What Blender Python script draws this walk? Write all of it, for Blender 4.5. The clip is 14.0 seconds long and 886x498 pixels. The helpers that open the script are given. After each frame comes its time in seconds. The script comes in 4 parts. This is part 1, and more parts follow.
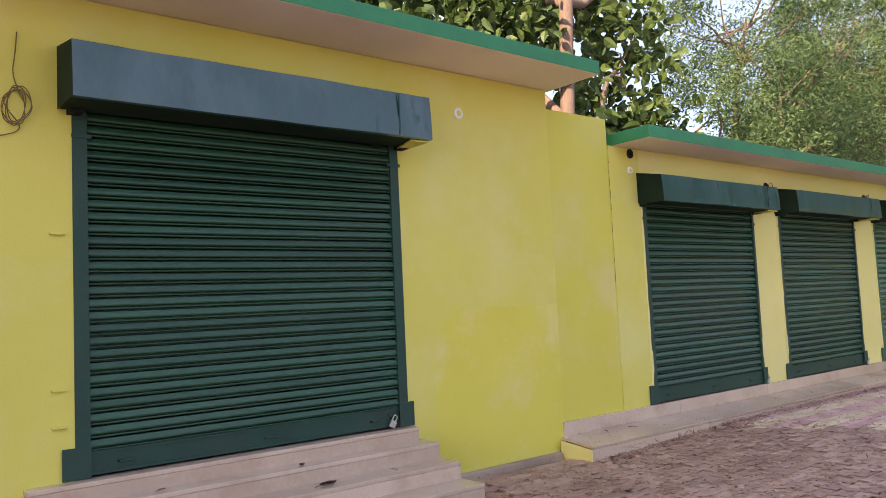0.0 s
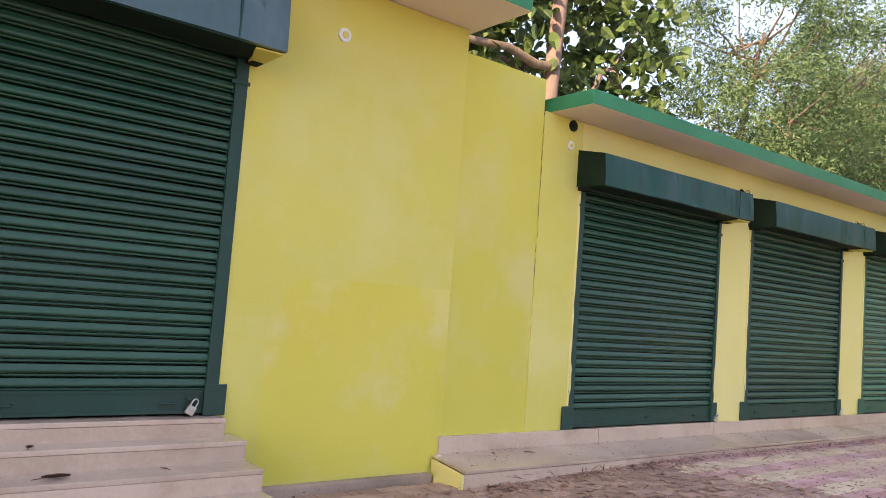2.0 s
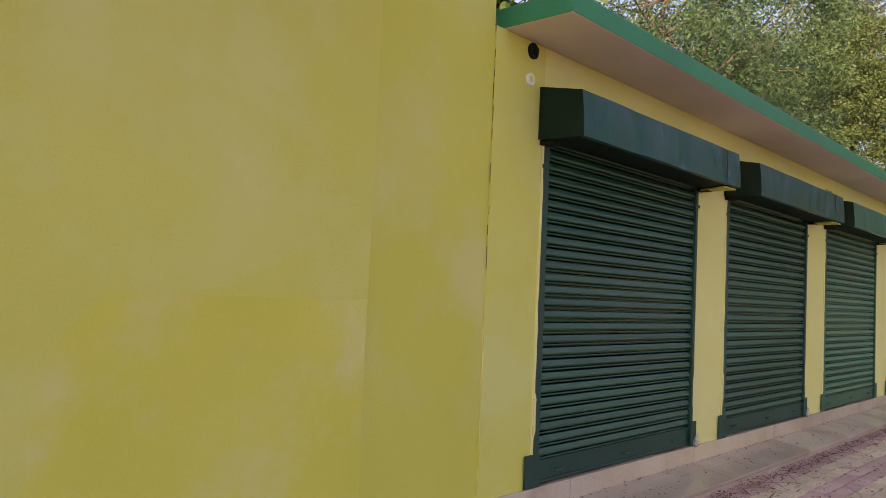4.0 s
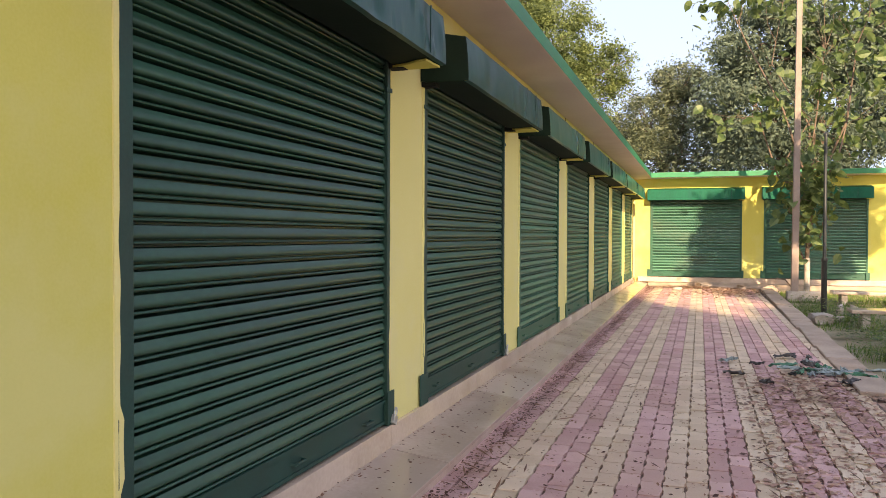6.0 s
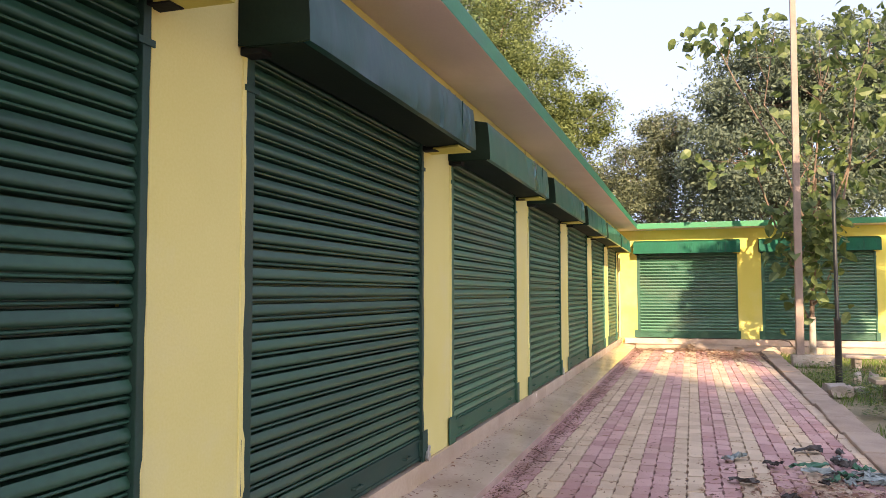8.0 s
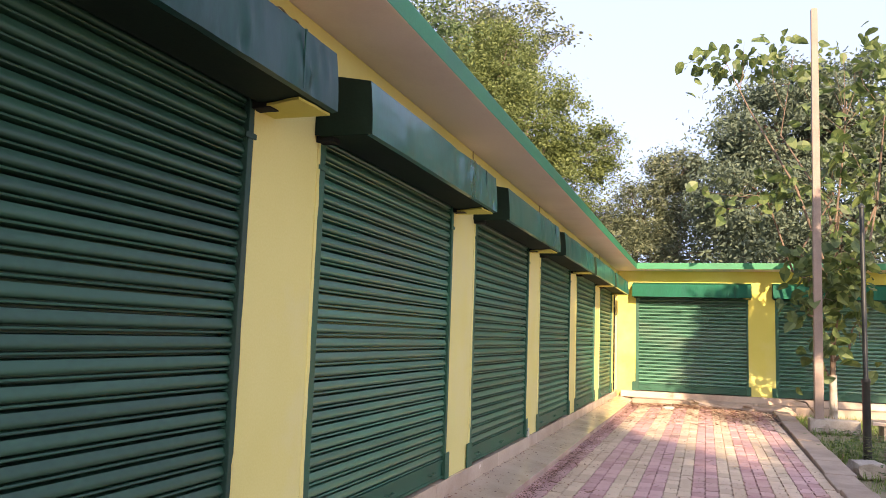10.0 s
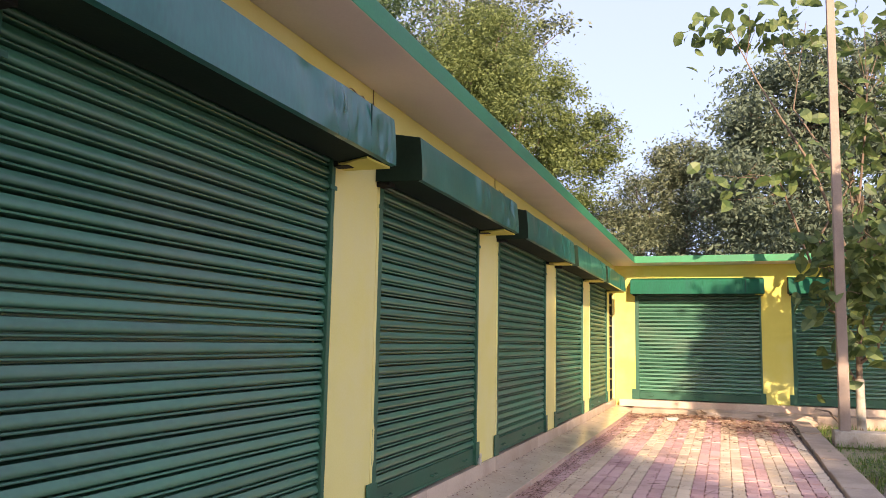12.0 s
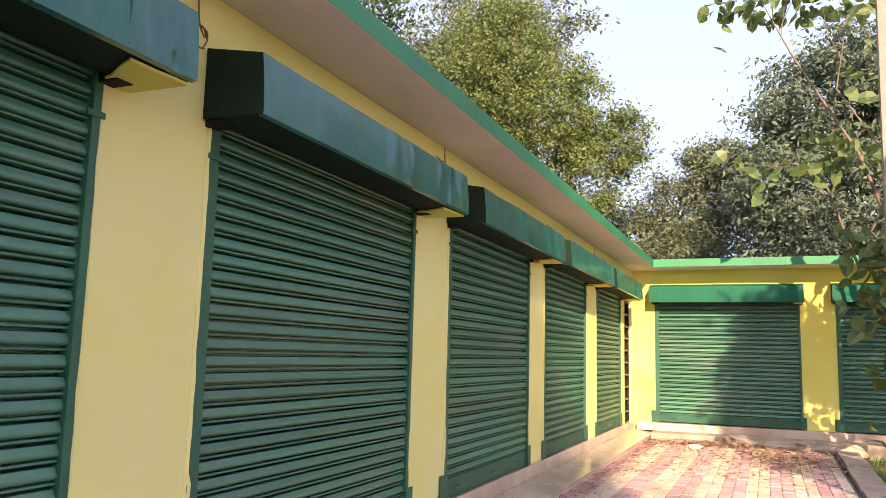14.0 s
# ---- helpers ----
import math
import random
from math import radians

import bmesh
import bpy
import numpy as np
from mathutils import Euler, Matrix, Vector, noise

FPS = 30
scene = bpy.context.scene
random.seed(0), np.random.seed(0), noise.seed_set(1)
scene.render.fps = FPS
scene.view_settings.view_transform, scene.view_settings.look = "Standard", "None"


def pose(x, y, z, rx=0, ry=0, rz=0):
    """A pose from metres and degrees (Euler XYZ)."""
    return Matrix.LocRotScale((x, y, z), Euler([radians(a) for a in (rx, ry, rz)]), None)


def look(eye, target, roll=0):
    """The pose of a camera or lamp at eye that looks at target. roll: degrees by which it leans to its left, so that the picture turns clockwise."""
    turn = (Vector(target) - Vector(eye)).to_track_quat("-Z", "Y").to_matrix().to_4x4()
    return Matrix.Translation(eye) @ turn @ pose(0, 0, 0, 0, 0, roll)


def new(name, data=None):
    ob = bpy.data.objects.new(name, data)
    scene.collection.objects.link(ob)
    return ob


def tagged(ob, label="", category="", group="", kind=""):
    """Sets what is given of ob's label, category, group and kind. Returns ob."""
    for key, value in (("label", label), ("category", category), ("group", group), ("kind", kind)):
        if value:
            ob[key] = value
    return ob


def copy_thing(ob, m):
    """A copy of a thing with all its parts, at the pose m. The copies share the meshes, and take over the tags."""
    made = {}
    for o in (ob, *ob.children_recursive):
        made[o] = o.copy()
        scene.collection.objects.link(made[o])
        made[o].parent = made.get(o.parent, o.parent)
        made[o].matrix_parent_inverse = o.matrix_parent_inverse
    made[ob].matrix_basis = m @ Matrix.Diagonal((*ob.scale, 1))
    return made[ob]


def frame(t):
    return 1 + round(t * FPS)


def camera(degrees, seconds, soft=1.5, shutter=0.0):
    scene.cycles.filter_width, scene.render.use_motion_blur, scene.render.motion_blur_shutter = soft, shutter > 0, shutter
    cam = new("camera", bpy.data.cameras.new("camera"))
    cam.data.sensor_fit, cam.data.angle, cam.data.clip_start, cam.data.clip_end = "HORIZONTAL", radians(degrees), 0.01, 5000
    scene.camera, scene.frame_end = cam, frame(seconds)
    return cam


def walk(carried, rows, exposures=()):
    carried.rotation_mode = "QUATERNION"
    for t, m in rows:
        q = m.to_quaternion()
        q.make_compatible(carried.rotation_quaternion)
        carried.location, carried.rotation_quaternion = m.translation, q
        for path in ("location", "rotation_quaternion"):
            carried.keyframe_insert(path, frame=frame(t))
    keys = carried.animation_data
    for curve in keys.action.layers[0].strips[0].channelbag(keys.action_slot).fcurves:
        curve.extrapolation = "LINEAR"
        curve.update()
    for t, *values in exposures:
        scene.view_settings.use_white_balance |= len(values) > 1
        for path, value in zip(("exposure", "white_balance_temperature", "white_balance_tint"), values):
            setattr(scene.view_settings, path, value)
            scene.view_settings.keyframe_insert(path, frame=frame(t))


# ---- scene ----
cam = camera(59.8, 14.0, soft=0.8)
PATH = [
    (0, (1.135, 0.527, 1.371), (2.381, 2.084, 1.52), -2.7),
    (0.5, (1.685, 0.369, 1.234), (2.924, 1.933, 1.375), -2.5),
    (1, (2.124, 0.426, 1.222), (3.37, 1.984, 1.373), 2.8),
    (1.5, (2.52, 0.6, 1.199), (3.762, 2.159, 1.36), 5.5),
    (2, (2.824, 0.965, 1.187), (4.051, 2.536, 1.346), 4.3),
    (2.2, (2.921, 1.142, 1.217), (4.151, 2.712, 1.369), 4.4),
    (4.3, (4.274, 3.071, 1.397), (5.86, 4.284, 1.507), 1.3),
    (4.4, (4.355, 3.147, 1.396), (6.011, 4.262, 1.522), 0.6),
    (4.5, (4.444, 3.208, 1.394), (6.178, 4.197, 1.514), 1.0),
    (4.6, (4.54, 3.263, 1.395), (6.299, 4.21, 1.484), 1.4),
    (5, (4.941, 3.469, 1.376), (6.769, 4.277, 1.45), 0.6),
    (5.5, (5.448, 3.67, 1.365), (7.313, 4.391, 1.373), 0.3),
    (6, (5.966, 3.853, 1.362), (7.863, 4.486, 1.327), 0.2),
    (6.5, (6.514, 3.926, 1.377), (8.413, 4.551, 1.339), 0.4),
    (7, (7.05, 3.976, 1.386), (8.948, 4.605, 1.367), -0.7),
    (7.5, (7.533, 3.901, 1.379), (9.435, 4.507, 1.5), -0.5),
    (8, (8.037, 3.855, 1.36), (9.937, 4.468, 1.476), -0.1),
    (8.5, (8.575, 3.817, 1.384), (10.478, 4.419, 1.525), 0.2),
    (8.7, (8.781, 3.785, 1.375), (10.678, 4.392, 1.56), 0.2),
    (10.8, (10.824, 3.581, 1.345), (12.702, 4.233, 1.565), 2.1),
    (11, (11.007, 3.545, 1.336), (12.882, 4.203, 1.555), 1.2),
    (11.5, (11.444, 3.47, 1.339), (13.311, 4.15, 1.565), 1.2),
    (12, (11.988, 3.479, 1.343), (13.854, 4.159, 1.579), 1.1),
    (12.5, (12.429, 3.391, 1.337), (14.288, 4.088, 1.58), 1.1),
    (13, (12.893, 3.337, 1.321), (14.748, 4.046, 1.562), 0.9),
    (13.5, (13.339, 3.334, 1.348), (15.194, 4.038, 1.595), 1.0),
    (14, (13.834, 3.289, 1.356), (15.659, 4.061, 1.624), 1.5),
]
EXPOSURES = [(0, 2.63, 6900, 8), (0.5, 2.83, 6900, 8), (2.2, 2.83, 6900, 9), (4.3, 2.13, 7150, 9), (5, 2.38, 7200, 9), (6, 2.48, 7250, 9), (7, 2.68, 7400, 9), (7.5, 2.62, 7350, 11.5), (8, 2.58, 7100, 14), (8.7, 2.54, 7000, 14), (11, 2.64, 6850, 14), (11.5, 2.56, 6850, 14), (12, 2.43, 6800, 14), (12.5, 2.54, 6850, 14), (13, 2.69, 6900, 13), (14, 2.61, 6950, 14)]
walk(cam, [(t, look(eye, target, roll)) for t, eye, target, roll in PATH], EXPOSURES)

# ---- world and sun ----
SUN_EL, SUN_AZ = 23.0, 20.0  # the sun stands behind the walker, a little to the lawn's side
toward = Vector((-math.cos(radians(SUN_EL)) * math.cos(radians(SUN_AZ)), -math.cos(radians(SUN_EL)) * math.sin(radians(SUN_AZ)), math.sin(radians(SUN_EL))))
world = bpy.data.worlds.new("sky")
scene.world = world
world.use_nodes = True
wn = world.node_tree.nodes
sky = wn.new("ShaderNodeTexSky")
sky.sky_type, sky.sun_disc = "NISHITA", False
sky.sun_elevation, sky.sun_rotation = radians(SUN_EL), math.atan2(toward.x, toward.y)
sky.air_density, sky.dust_density, sky.ozone_density = 0.58, 1.8, 1.4
wn["Background"].inputs["Strength"].default_value = 0.15
haze = wn.new("ShaderNodeMix")  # a thin even veil of morning haze over the whole sky
haze.data_type = "RGBA"
haze.inputs[0].default_value = 0.85
haze.inputs[7].default_value = (0.92, 1.03, 1.46, 1)
world.node_tree.links.new(sky.outputs[0], haze.inputs[6])
world.node_tree.links.new(haze.outputs[2], wn["Background"].inputs["Color"])
sun = new("sun", bpy.data.lights.new("sun", "SUN"))
sun.data.energy, sun.data.angle, sun.data.color = 2.0, radians(0.5), (1.0, 0.78, 0.54)
sun.matrix_world = look(toward * 60, (0, 0, 0))


# ---- materials ----
def mat(name, c1, c2, rough=0.6, scale=3.0, fine=60.0, bump=0.1, metal=0.0, spec=0.5, random_mix=0.0, island=False,
        stain=None, stain_scale=1.2, stain_amount=0.0, rough_var=0.12, translucent=0.0, stretch=(1, 1, 1), coat=0.0):
    """Two tones mixed by coarse and fine noise, stains with their own shape, relief from the fine grain."""
    m = bpy.data.materials.new(name)
    m.use_nodes = True
    nt = m.node_tree
    n, l = nt.nodes, nt.links
    b = n["Principled BSDF"]
    geo = n.new("ShaderNodeNewGeometry")
    mp = n.new("ShaderNodeMapping")
    mp.inputs["Scale"].default_value = stretch
    l.new(geo.outputs["Position"], mp.inputs[0])
    a = n.new("ShaderNodeTexNoise")
    a.inputs["Scale"].default_value, a.inputs["Detail"].default_value = scale, 5
    f = n.new("ShaderNodeTexNoise")
    f.inputs["Scale"].default_value, f.inputs["Detail"].default_value = fine, 3
    l.new(mp.outputs[0], a.inputs["Vector"])
    l.new(mp.outputs[0], f.inputs["Vector"])
    mixf = n.new("ShaderNodeMath")
    mixf.operation = "MULTIPLY_ADD"
    mixf.inputs[1].default_value, mixf.inputs[2].default_value = 0.35, 0.0
    l.new(f.outputs["Fac"], mixf.inputs[0])
    add = n.new("ShaderNodeMath")
    add.operation = "MULTIPLY_ADD"
    add.inputs[1].default_value = 0.65
    l.new(a.outputs["Fac"], add.inputs[0])
    l.new(mixf.outputs[0], add.inputs[2])
    ramp = n.new("ShaderNodeValToRGB")
    ramp.color_ramp.elements[0].position, ramp.color_ramp.elements[1].position = 0.34, 0.66
    ramp.color_ramp.elements[0].color, ramp.color_ramp.elements[1].color = (*c1, 1), (*c2, 1)
    fac = add.outputs[0]
    if random_mix:
        src = geo.outputs["Random Per Island"]
        if not island:
            both = n.new("ShaderNodeMath")
            l.new(src, both.inputs[0])
            l.new(n.new("ShaderNodeObjectInfo").outputs["Random"], both.inputs[1])
            wrap = n.new("ShaderNodeMath")
            wrap.operation = "FRACT"
            l.new(both.outputs[0], wrap.inputs[0])
            src = wrap.outputs[0]
        r = n.new("ShaderNodeMath")
        r.operation = "MULTIPLY_ADD"
        r.inputs[1].default_value, r.inputs[2].default_value = random_mix, -random_mix / 2
        l.new(src, r.inputs[0])
        r2 = n.new("ShaderNodeMath")
        l.new(r.outputs[0], r2.inputs[0])
        l.new(fac, r2.inputs[1])
        fac = r2.outputs[0]
    l.new(fac, ramp.inputs[0])
    col = ramp.outputs[0]
    if stain:
        s = n.new("ShaderNodeTexNoise")
        s.inputs["Scale"].default_value, s.inputs["Detail"].default_value, s.inputs["Roughness"].default_value = stain_scale, 7, 0.62
        l.new(mp.outputs[0], s.inputs["Vector"])
        sr = n.new("ShaderNodeValToRGB")
        sr.color_ramp.elements[0].position, sr.color_ramp.elements[1].position = 0.5, 0.66
        l.new(s.outputs["Fac"], sr.inputs[0])
        am = n.new("ShaderNodeMath")
        am.operation = "MULTIPLY"
        am.inputs[1].default_value = stain_amount
        l.new(sr.outputs[0], am.inputs[0])
        mx = n.new("ShaderNodeMix")
        mx.data_type = "RGBA"
        l.new(am.outputs[0], mx.inputs[0])
        l.new(col, mx.inputs[6])
        mx.inputs[7].default_value = (*stain, 1)
        col = mx.outputs[2]
    l.new(col, b.inputs["Base Color"])
    rv = n.new("ShaderNodeMath")
    rv.operation = "MULTIPLY_ADD"
    rv.inputs[1].default_value, rv.inputs[2].default_value = rough_var * 2, rough - rough_var
    l.new(a.outputs["Fac"], rv.inputs[0])
    l.new(rv.outputs[0], b.inputs["Roughness"])
    b.inputs["Metallic"].default_value = metal
    b.inputs["Specular IOR Level"].default_value = spec
    b.inputs["Coat Weight"].default_value = coat
    if bump:
        bp = n.new("ShaderNodeBump")
        bp.inputs["Strength"].default_value, bp.inputs["Distance"].default_value = bump, 0.01
        l.new(f.outputs["Fac"], bp.inputs["Height"])
        l.new(bp.outputs[0], b.inputs["Normal"])
    if translucent:
        t = n.new("ShaderNodeBsdfTranslucent")
        l.new(col, t.inputs["Color"])
        ms = n.new("ShaderNodeMixShader")
        ms.inputs[0].default_value = translucent
        l.new(b.outputs[0], ms.inputs[1])
        l.new(t.outputs[0], ms.inputs[2])
        l.new(ms.outputs[0], n["Material Output"].inputs["Surface"])
    return m


M = {
    "yellow": mat("yellow_limewash", (0.605, 0.55, 0.115), (0.67, 0.615, 0.16), 0.85, 0.9, 90, 0.12, spec=0.2, stain=(0.68, 0.64, 0.27), stain_scale=0.8, stain_amount=0.6),
    "yellow_row": mat("pale_yellow_limewash", (0.70, 0.62, 0.215), (0.765, 0.685, 0.285), 0.85, 0.9, 90, 0.12, spec=0.2, stain=(0.71, 0.65, 0.36), stain_scale=0.8, stain_amount=0.6),
    "yellow_old": mat("older_yellow_limewash", (0.575, 0.525, 0.09), (0.64, 0.585, 0.125), 0.85, 0.9, 90, 0.14, spec=0.2, stain=(0.66, 0.59, 0.27), stain_scale=1.1, stain_amount=0.6),
    "yellow_fresh": mat("fresh_yellow_limewash", (0.62, 0.555, 0.09), (0.675, 0.605, 0.125), 0.85, 1.2, 90, 0.12, spec=0.2, stain=(0.70, 0.63, 0.28), stain_scale=1.6, stain_amount=0.7),
    "soffit": mat("soffit_plaster", (0.76, 0.66, 0.58), (0.83, 0.73, 0.65), 0.9, 1.5, 70, 0.12, spec=0.2, stain=(0.66, 0.55, 0.47), stain_amount=0.35),
    "roof_green": mat("green_wall_paint", (0.02, 0.175, 0.075), (0.03, 0.24, 0.105), 0.55, 2, 60, 0.1, stain=(0.02, 0.14, 0.08), stain_amount=0.4),
    "roof_top": mat("grey_roof_screed", (0.22, 0.20, 0.18), (0.34, 0.31, 0.28), 0.9, 1.5, 30, 0.2),
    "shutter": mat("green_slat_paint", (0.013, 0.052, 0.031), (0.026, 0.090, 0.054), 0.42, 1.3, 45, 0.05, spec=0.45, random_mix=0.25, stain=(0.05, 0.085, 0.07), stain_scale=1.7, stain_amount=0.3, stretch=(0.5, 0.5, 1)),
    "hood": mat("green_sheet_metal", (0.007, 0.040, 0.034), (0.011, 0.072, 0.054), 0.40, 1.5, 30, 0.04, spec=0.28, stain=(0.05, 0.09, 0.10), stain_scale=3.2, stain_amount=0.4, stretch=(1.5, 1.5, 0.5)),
    # brighter teal hood: sky reflection and stronger light put into the colour
    "hood_green": mat("lit_green_sheet_metal", (0.008, 0.082, 0.068), (0.013, 0.140, 0.110), 0.31, 1.5, 30, 0.04, stain=(0.03, 0.11, 0.085), stain_scale=3.2, stain_amount=0.4, stretch=(1.5, 1.5, 0.5), coat=0.25),
    # brighter slat colour standing in for stronger light on the farther shops
    "shutter_lit": mat("lit_green_slat_paint", (0.027, 0.106, 0.065), (0.05, 0.175, 0.108), 0.40, 1.3, 45, 0.05, spec=0.75, random_mix=0.25, stain=(0.10, 0.15, 0.105), stain_scale=1.7, stain_amount=0.5, stretch=(0.5, 0.5, 1)),
    "hood_end": mat("matt_green_sheet_metal", (0.008, 0.085, 0.052), (0.012, 0.125, 0.075), 0.75, 1.5, 30, 0.05, spec=0.2, stain=(0.02, 0.09, 0.075), stain_scale=3.2, stain_amount=0.4, stretch=(1.5, 1.5, 0.5)),
    "rail": mat("green_steel_paint", (0.006, 0.034, 0.025), (0.010, 0.055, 0.04), 0.6, 4, 80, 0.08, stain=(0.03, 0.05, 0.04), stain_amount=0.4),
    # dark colour stands in for shade on hood cheeks and inside the hoods
    "hood_under": mat("shade_dark_green_steel", (0.005, 0.015, 0.009), (0.010, 0.026, 0.015), 0.8, 4, 60, 0.08, spec=0.2, stain=(0.02, 0.03, 0.022), stain_amount=0.3),
    # brighter rail green, likewise lightened for the light farther along
    "rail_green": mat("lit_green_steel_paint", (0.010, 0.070, 0.042), (0.018, 0.11, 0.064), 0.55, 4, 80, 0.08, stain=(0.03, 0.06, 0.045), stain_amount=0.4),
    "black": mat("black_grease_steel", (0.006, 0.008, 0.008), (0.014, 0.016, 0.015), 0.8, 8, 60, 0.1, spec=0.2),
    "ledge": mat("pink_beige_stone", (0.47, 0.36, 0.285), (0.59, 0.465, 0.375), 0.22, 2.2, 40, 0.05, random_mix=0.35, stain=(0.37, 0.25, 0.19), stain_scale=1.5, stain_amount=0.5),
    # slate-blue base colour imitates the sky mirrored in the first hood
    "hood_sky_tint": mat("sky_tinted_sheet_metal", (0.018, 0.052, 0.058), (0.028, 0.078, 0.085), 0.3, 1.5, 30, 0.04, stain=(0.07, 0.12, 0.14), stain_scale=2.6, stain_amount=0.5, stretch=(1.2, 1.2, 0.5), coat=0.5),
    "joint": mat("dark_joint_mortar", (0.13, 0.085, 0.07), (0.22, 0.15, 0.12), 0.95, 6, 60, 0.3),
    "paver_red": mat("red_paver", (0.49, 0.285, 0.27), (0.64, 0.41, 0.39), 0.85, 5, 90, 0.35, random_mix=0.5, stain=(0.50, 0.335, 0.265), stain_scale=0.8, stain_amount=0.6),
    "paver_buff": mat("buff_paver", (0.58, 0.445, 0.315), (0.71, 0.565, 0.42), 0.85, 5, 90, 0.35, random_mix=0.5, stain=(0.54, 0.38, 0.29), stain_scale=0.8, stain_amount=0.6),
    "paver_soiled": mat("soil_stained_paver", (0.35, 0.22, 0.18), (0.47, 0.315, 0.26), 0.9, 5, 90, 0.4, random_mix=0.6, stain=(0.25, 0.15, 0.115), stain_scale=1.6, stain_amount=0.7),
    "dirt": mat("red_brown_soil", (0.34, 0.20, 0.15), (0.52, 0.335, 0.25), 0.97, 1.5, 35, 0.6, stain=(0.12, 0.06, 0.045), stain_amount=0.6),
    "ground": mat("earth_and_turf", (0.14, 0.14, 0.065), (0.32, 0.26, 0.17), 0.97, 0.7, 25, 0.6, stain=(0.40, 0.31, 0.22), stain_scale=0.5, stain_amount=0.8),
    "grass": mat("grass_blades", (0.085, 0.16, 0.03), (0.18, 0.26, 0.055), 0.7, 2, 30, 0, random_mix=0.9, island=True, translucent=0.3),
    "litter": mat("dead_leaf", (0.085, 0.036, 0.026), (0.25, 0.13, 0.08), 0.85, 9, 60, 0, random_mix=0.9, island=True, translucent=0.1),
    "litter_pale": mat("pale_dry_leaf", (0.27, 0.15, 0.10), (0.52, 0.36, 0.26), 0.85, 9, 60, 0, random_mix=0.9, island=True, translucent=0.1),
    "concrete": mat("weathered_concrete", (0.33, 0.245, 0.19), (0.46, 0.355, 0.28), 0.9, 3, 50, 0.3, random_mix=0.3, stain=(0.2, 0.15, 0.11), stain_amount=0.5),
    "whitewash": mat("flaking_whitewash", (0.34, 0.30, 0.26), (0.50, 0.45, 0.40), 0.9, 6, 60, 0.3, stain=(0.25, 0.20, 0.16), stain_scale=5, stain_amount=0.8),
    # pole colour is darkened to stand in for tree shade on it
    "pole": mat("shade_dulled_weathered_pole", (0.22, 0.165, 0.14), (0.31, 0.245, 0.21), 0.7, 3, 50, 0.2, stain=(0.30, 0.22, 0.18), stain_scale=3, stain_amount=0.5),
    "lamp": mat("black_cast_iron", (0.012, 0.014, 0.016), (0.03, 0.034, 0.036), 0.45, 6, 50, 0.1),
    "bark": mat("grey_brown_bark", (0.10, 0.07, 0.05), (0.22, 0.16, 0.12), 0.95, 6, 30, 0.8, stretch=(1, 1, 0.25)),
    "bark_pink": mat("pinkish_teak_bark", (0.16, 0.105, 0.088), (0.26, 0.185, 0.16), 0.95, 5, 30, 0.7, stain=(0.15, 0.09, 0.07), stain_scale=4, stain_amount=0.5, stretch=(1, 1, 0.3)),
    "leaf_teak": mat("broad_green_leaf", (0.045, 0.08, 0.022), (0.13, 0.185, 0.055), 0.5, 3, 20, 0, random_mix=0.9, island=True, translucent=0.35),
    "leaf_broad": mat("large_bright_leaf", (0.07, 0.115, 0.036), (0.165, 0.22, 0.075), 0.5, 3, 20, 0, random_mix=0.9, island=True, translucent=0.4),
    # mango green lightened and blued, distance haze put into the leaf colour
    "leaf_dark": mat("hazed_mango_leaf", (0.085, 0.12, 0.085), (0.155, 0.20, 0.135), 0.75, 1.2, 20, 0, random_mix=0.5, island=True, translucent=0.3),
    "leaf_yellow": mat("yellow_green_leaf", (0.095, 0.13, 0.038), (0.19, 0.235, 0.078), 0.75, 0.8, 20, 0, random_mix=0.6, island=True, translucent=0.35),
    "leaf_grey": mat("grey_green_leaf", (0.09, 0.115, 0.07), (0.19, 0.22, 0.13), 0.6, 1, 20, 0, random_mix=0.8, island=True, translucent=0.3),
    "leaf_neem": mat("fine_feather_leaf", (0.062, 0.11, 0.042), (0.145, 0.21, 0.085), 0.7, 1.2, 20, 0, random_mix=0.8, island=True, translucent=0.35),
    "white": mat("white_plastic", (0.72, 0.72, 0.70), (0.80, 0.80, 0.78), 0.4, 10, 60, 0.02),
    "brass": mat("steel_padlock", (0.45, 0.44, 0.42), (0.60, 0.58, 0.54), 0.35, 20, 90, 0.05, metal=0.8),
    "wire": mat("dusty_brown_wire", (0.12, 0.08, 0.03), (0.2, 0.14, 0.06), 0.6, 20, 90, 0.05),
    "rag_blue": mat("pale_blue_rag", (0.18, 0.23, 0.23), (0.36, 0.41, 0.40), 0.9, 8, 60, 0.3),
    "rag_green": mat("torn_green_plastic", (0.04, 0.15, 0.09), (0.08, 0.24, 0.15), 0.5, 8, 60, 0.2),
    "rag_black": mat("charred_rubbish", (0.025, 0.022, 0.022), (0.09, 0.08, 0.075), 0.7, 8, 60, 0.4),
    "dark_room": mat("dark_inner_plaster", (0.06, 0.05, 0.03), (0.10, 0.08, 0.05), 0.95, 3, 40, 0.2),
}


# ---- mesh helpers ----
def link(name, bm_or_me, material, parent=None, label="", smooth=False):
    if isinstance(bm_or_me, bmesh.types.BMesh):
        me = bpy.data.meshes.new(name)
        bm_or_me.to_mesh(me)
        bm_or_me.free()
        for m in material if isinstance(material, (list, tuple)) else [material]:
            me.materials.append(m)
        if smooth:
            me.polygons.foreach_set("use_smooth", [True] * len(me.polygons))
            me.set_sharp_from_angle(angle=0.9)
    else:
        me = bm_or_me
    ob = new(name, me)
    if parent is not None:
        ob.parent = parent
    if label:
        ob["label"] = label
    return ob


part = link


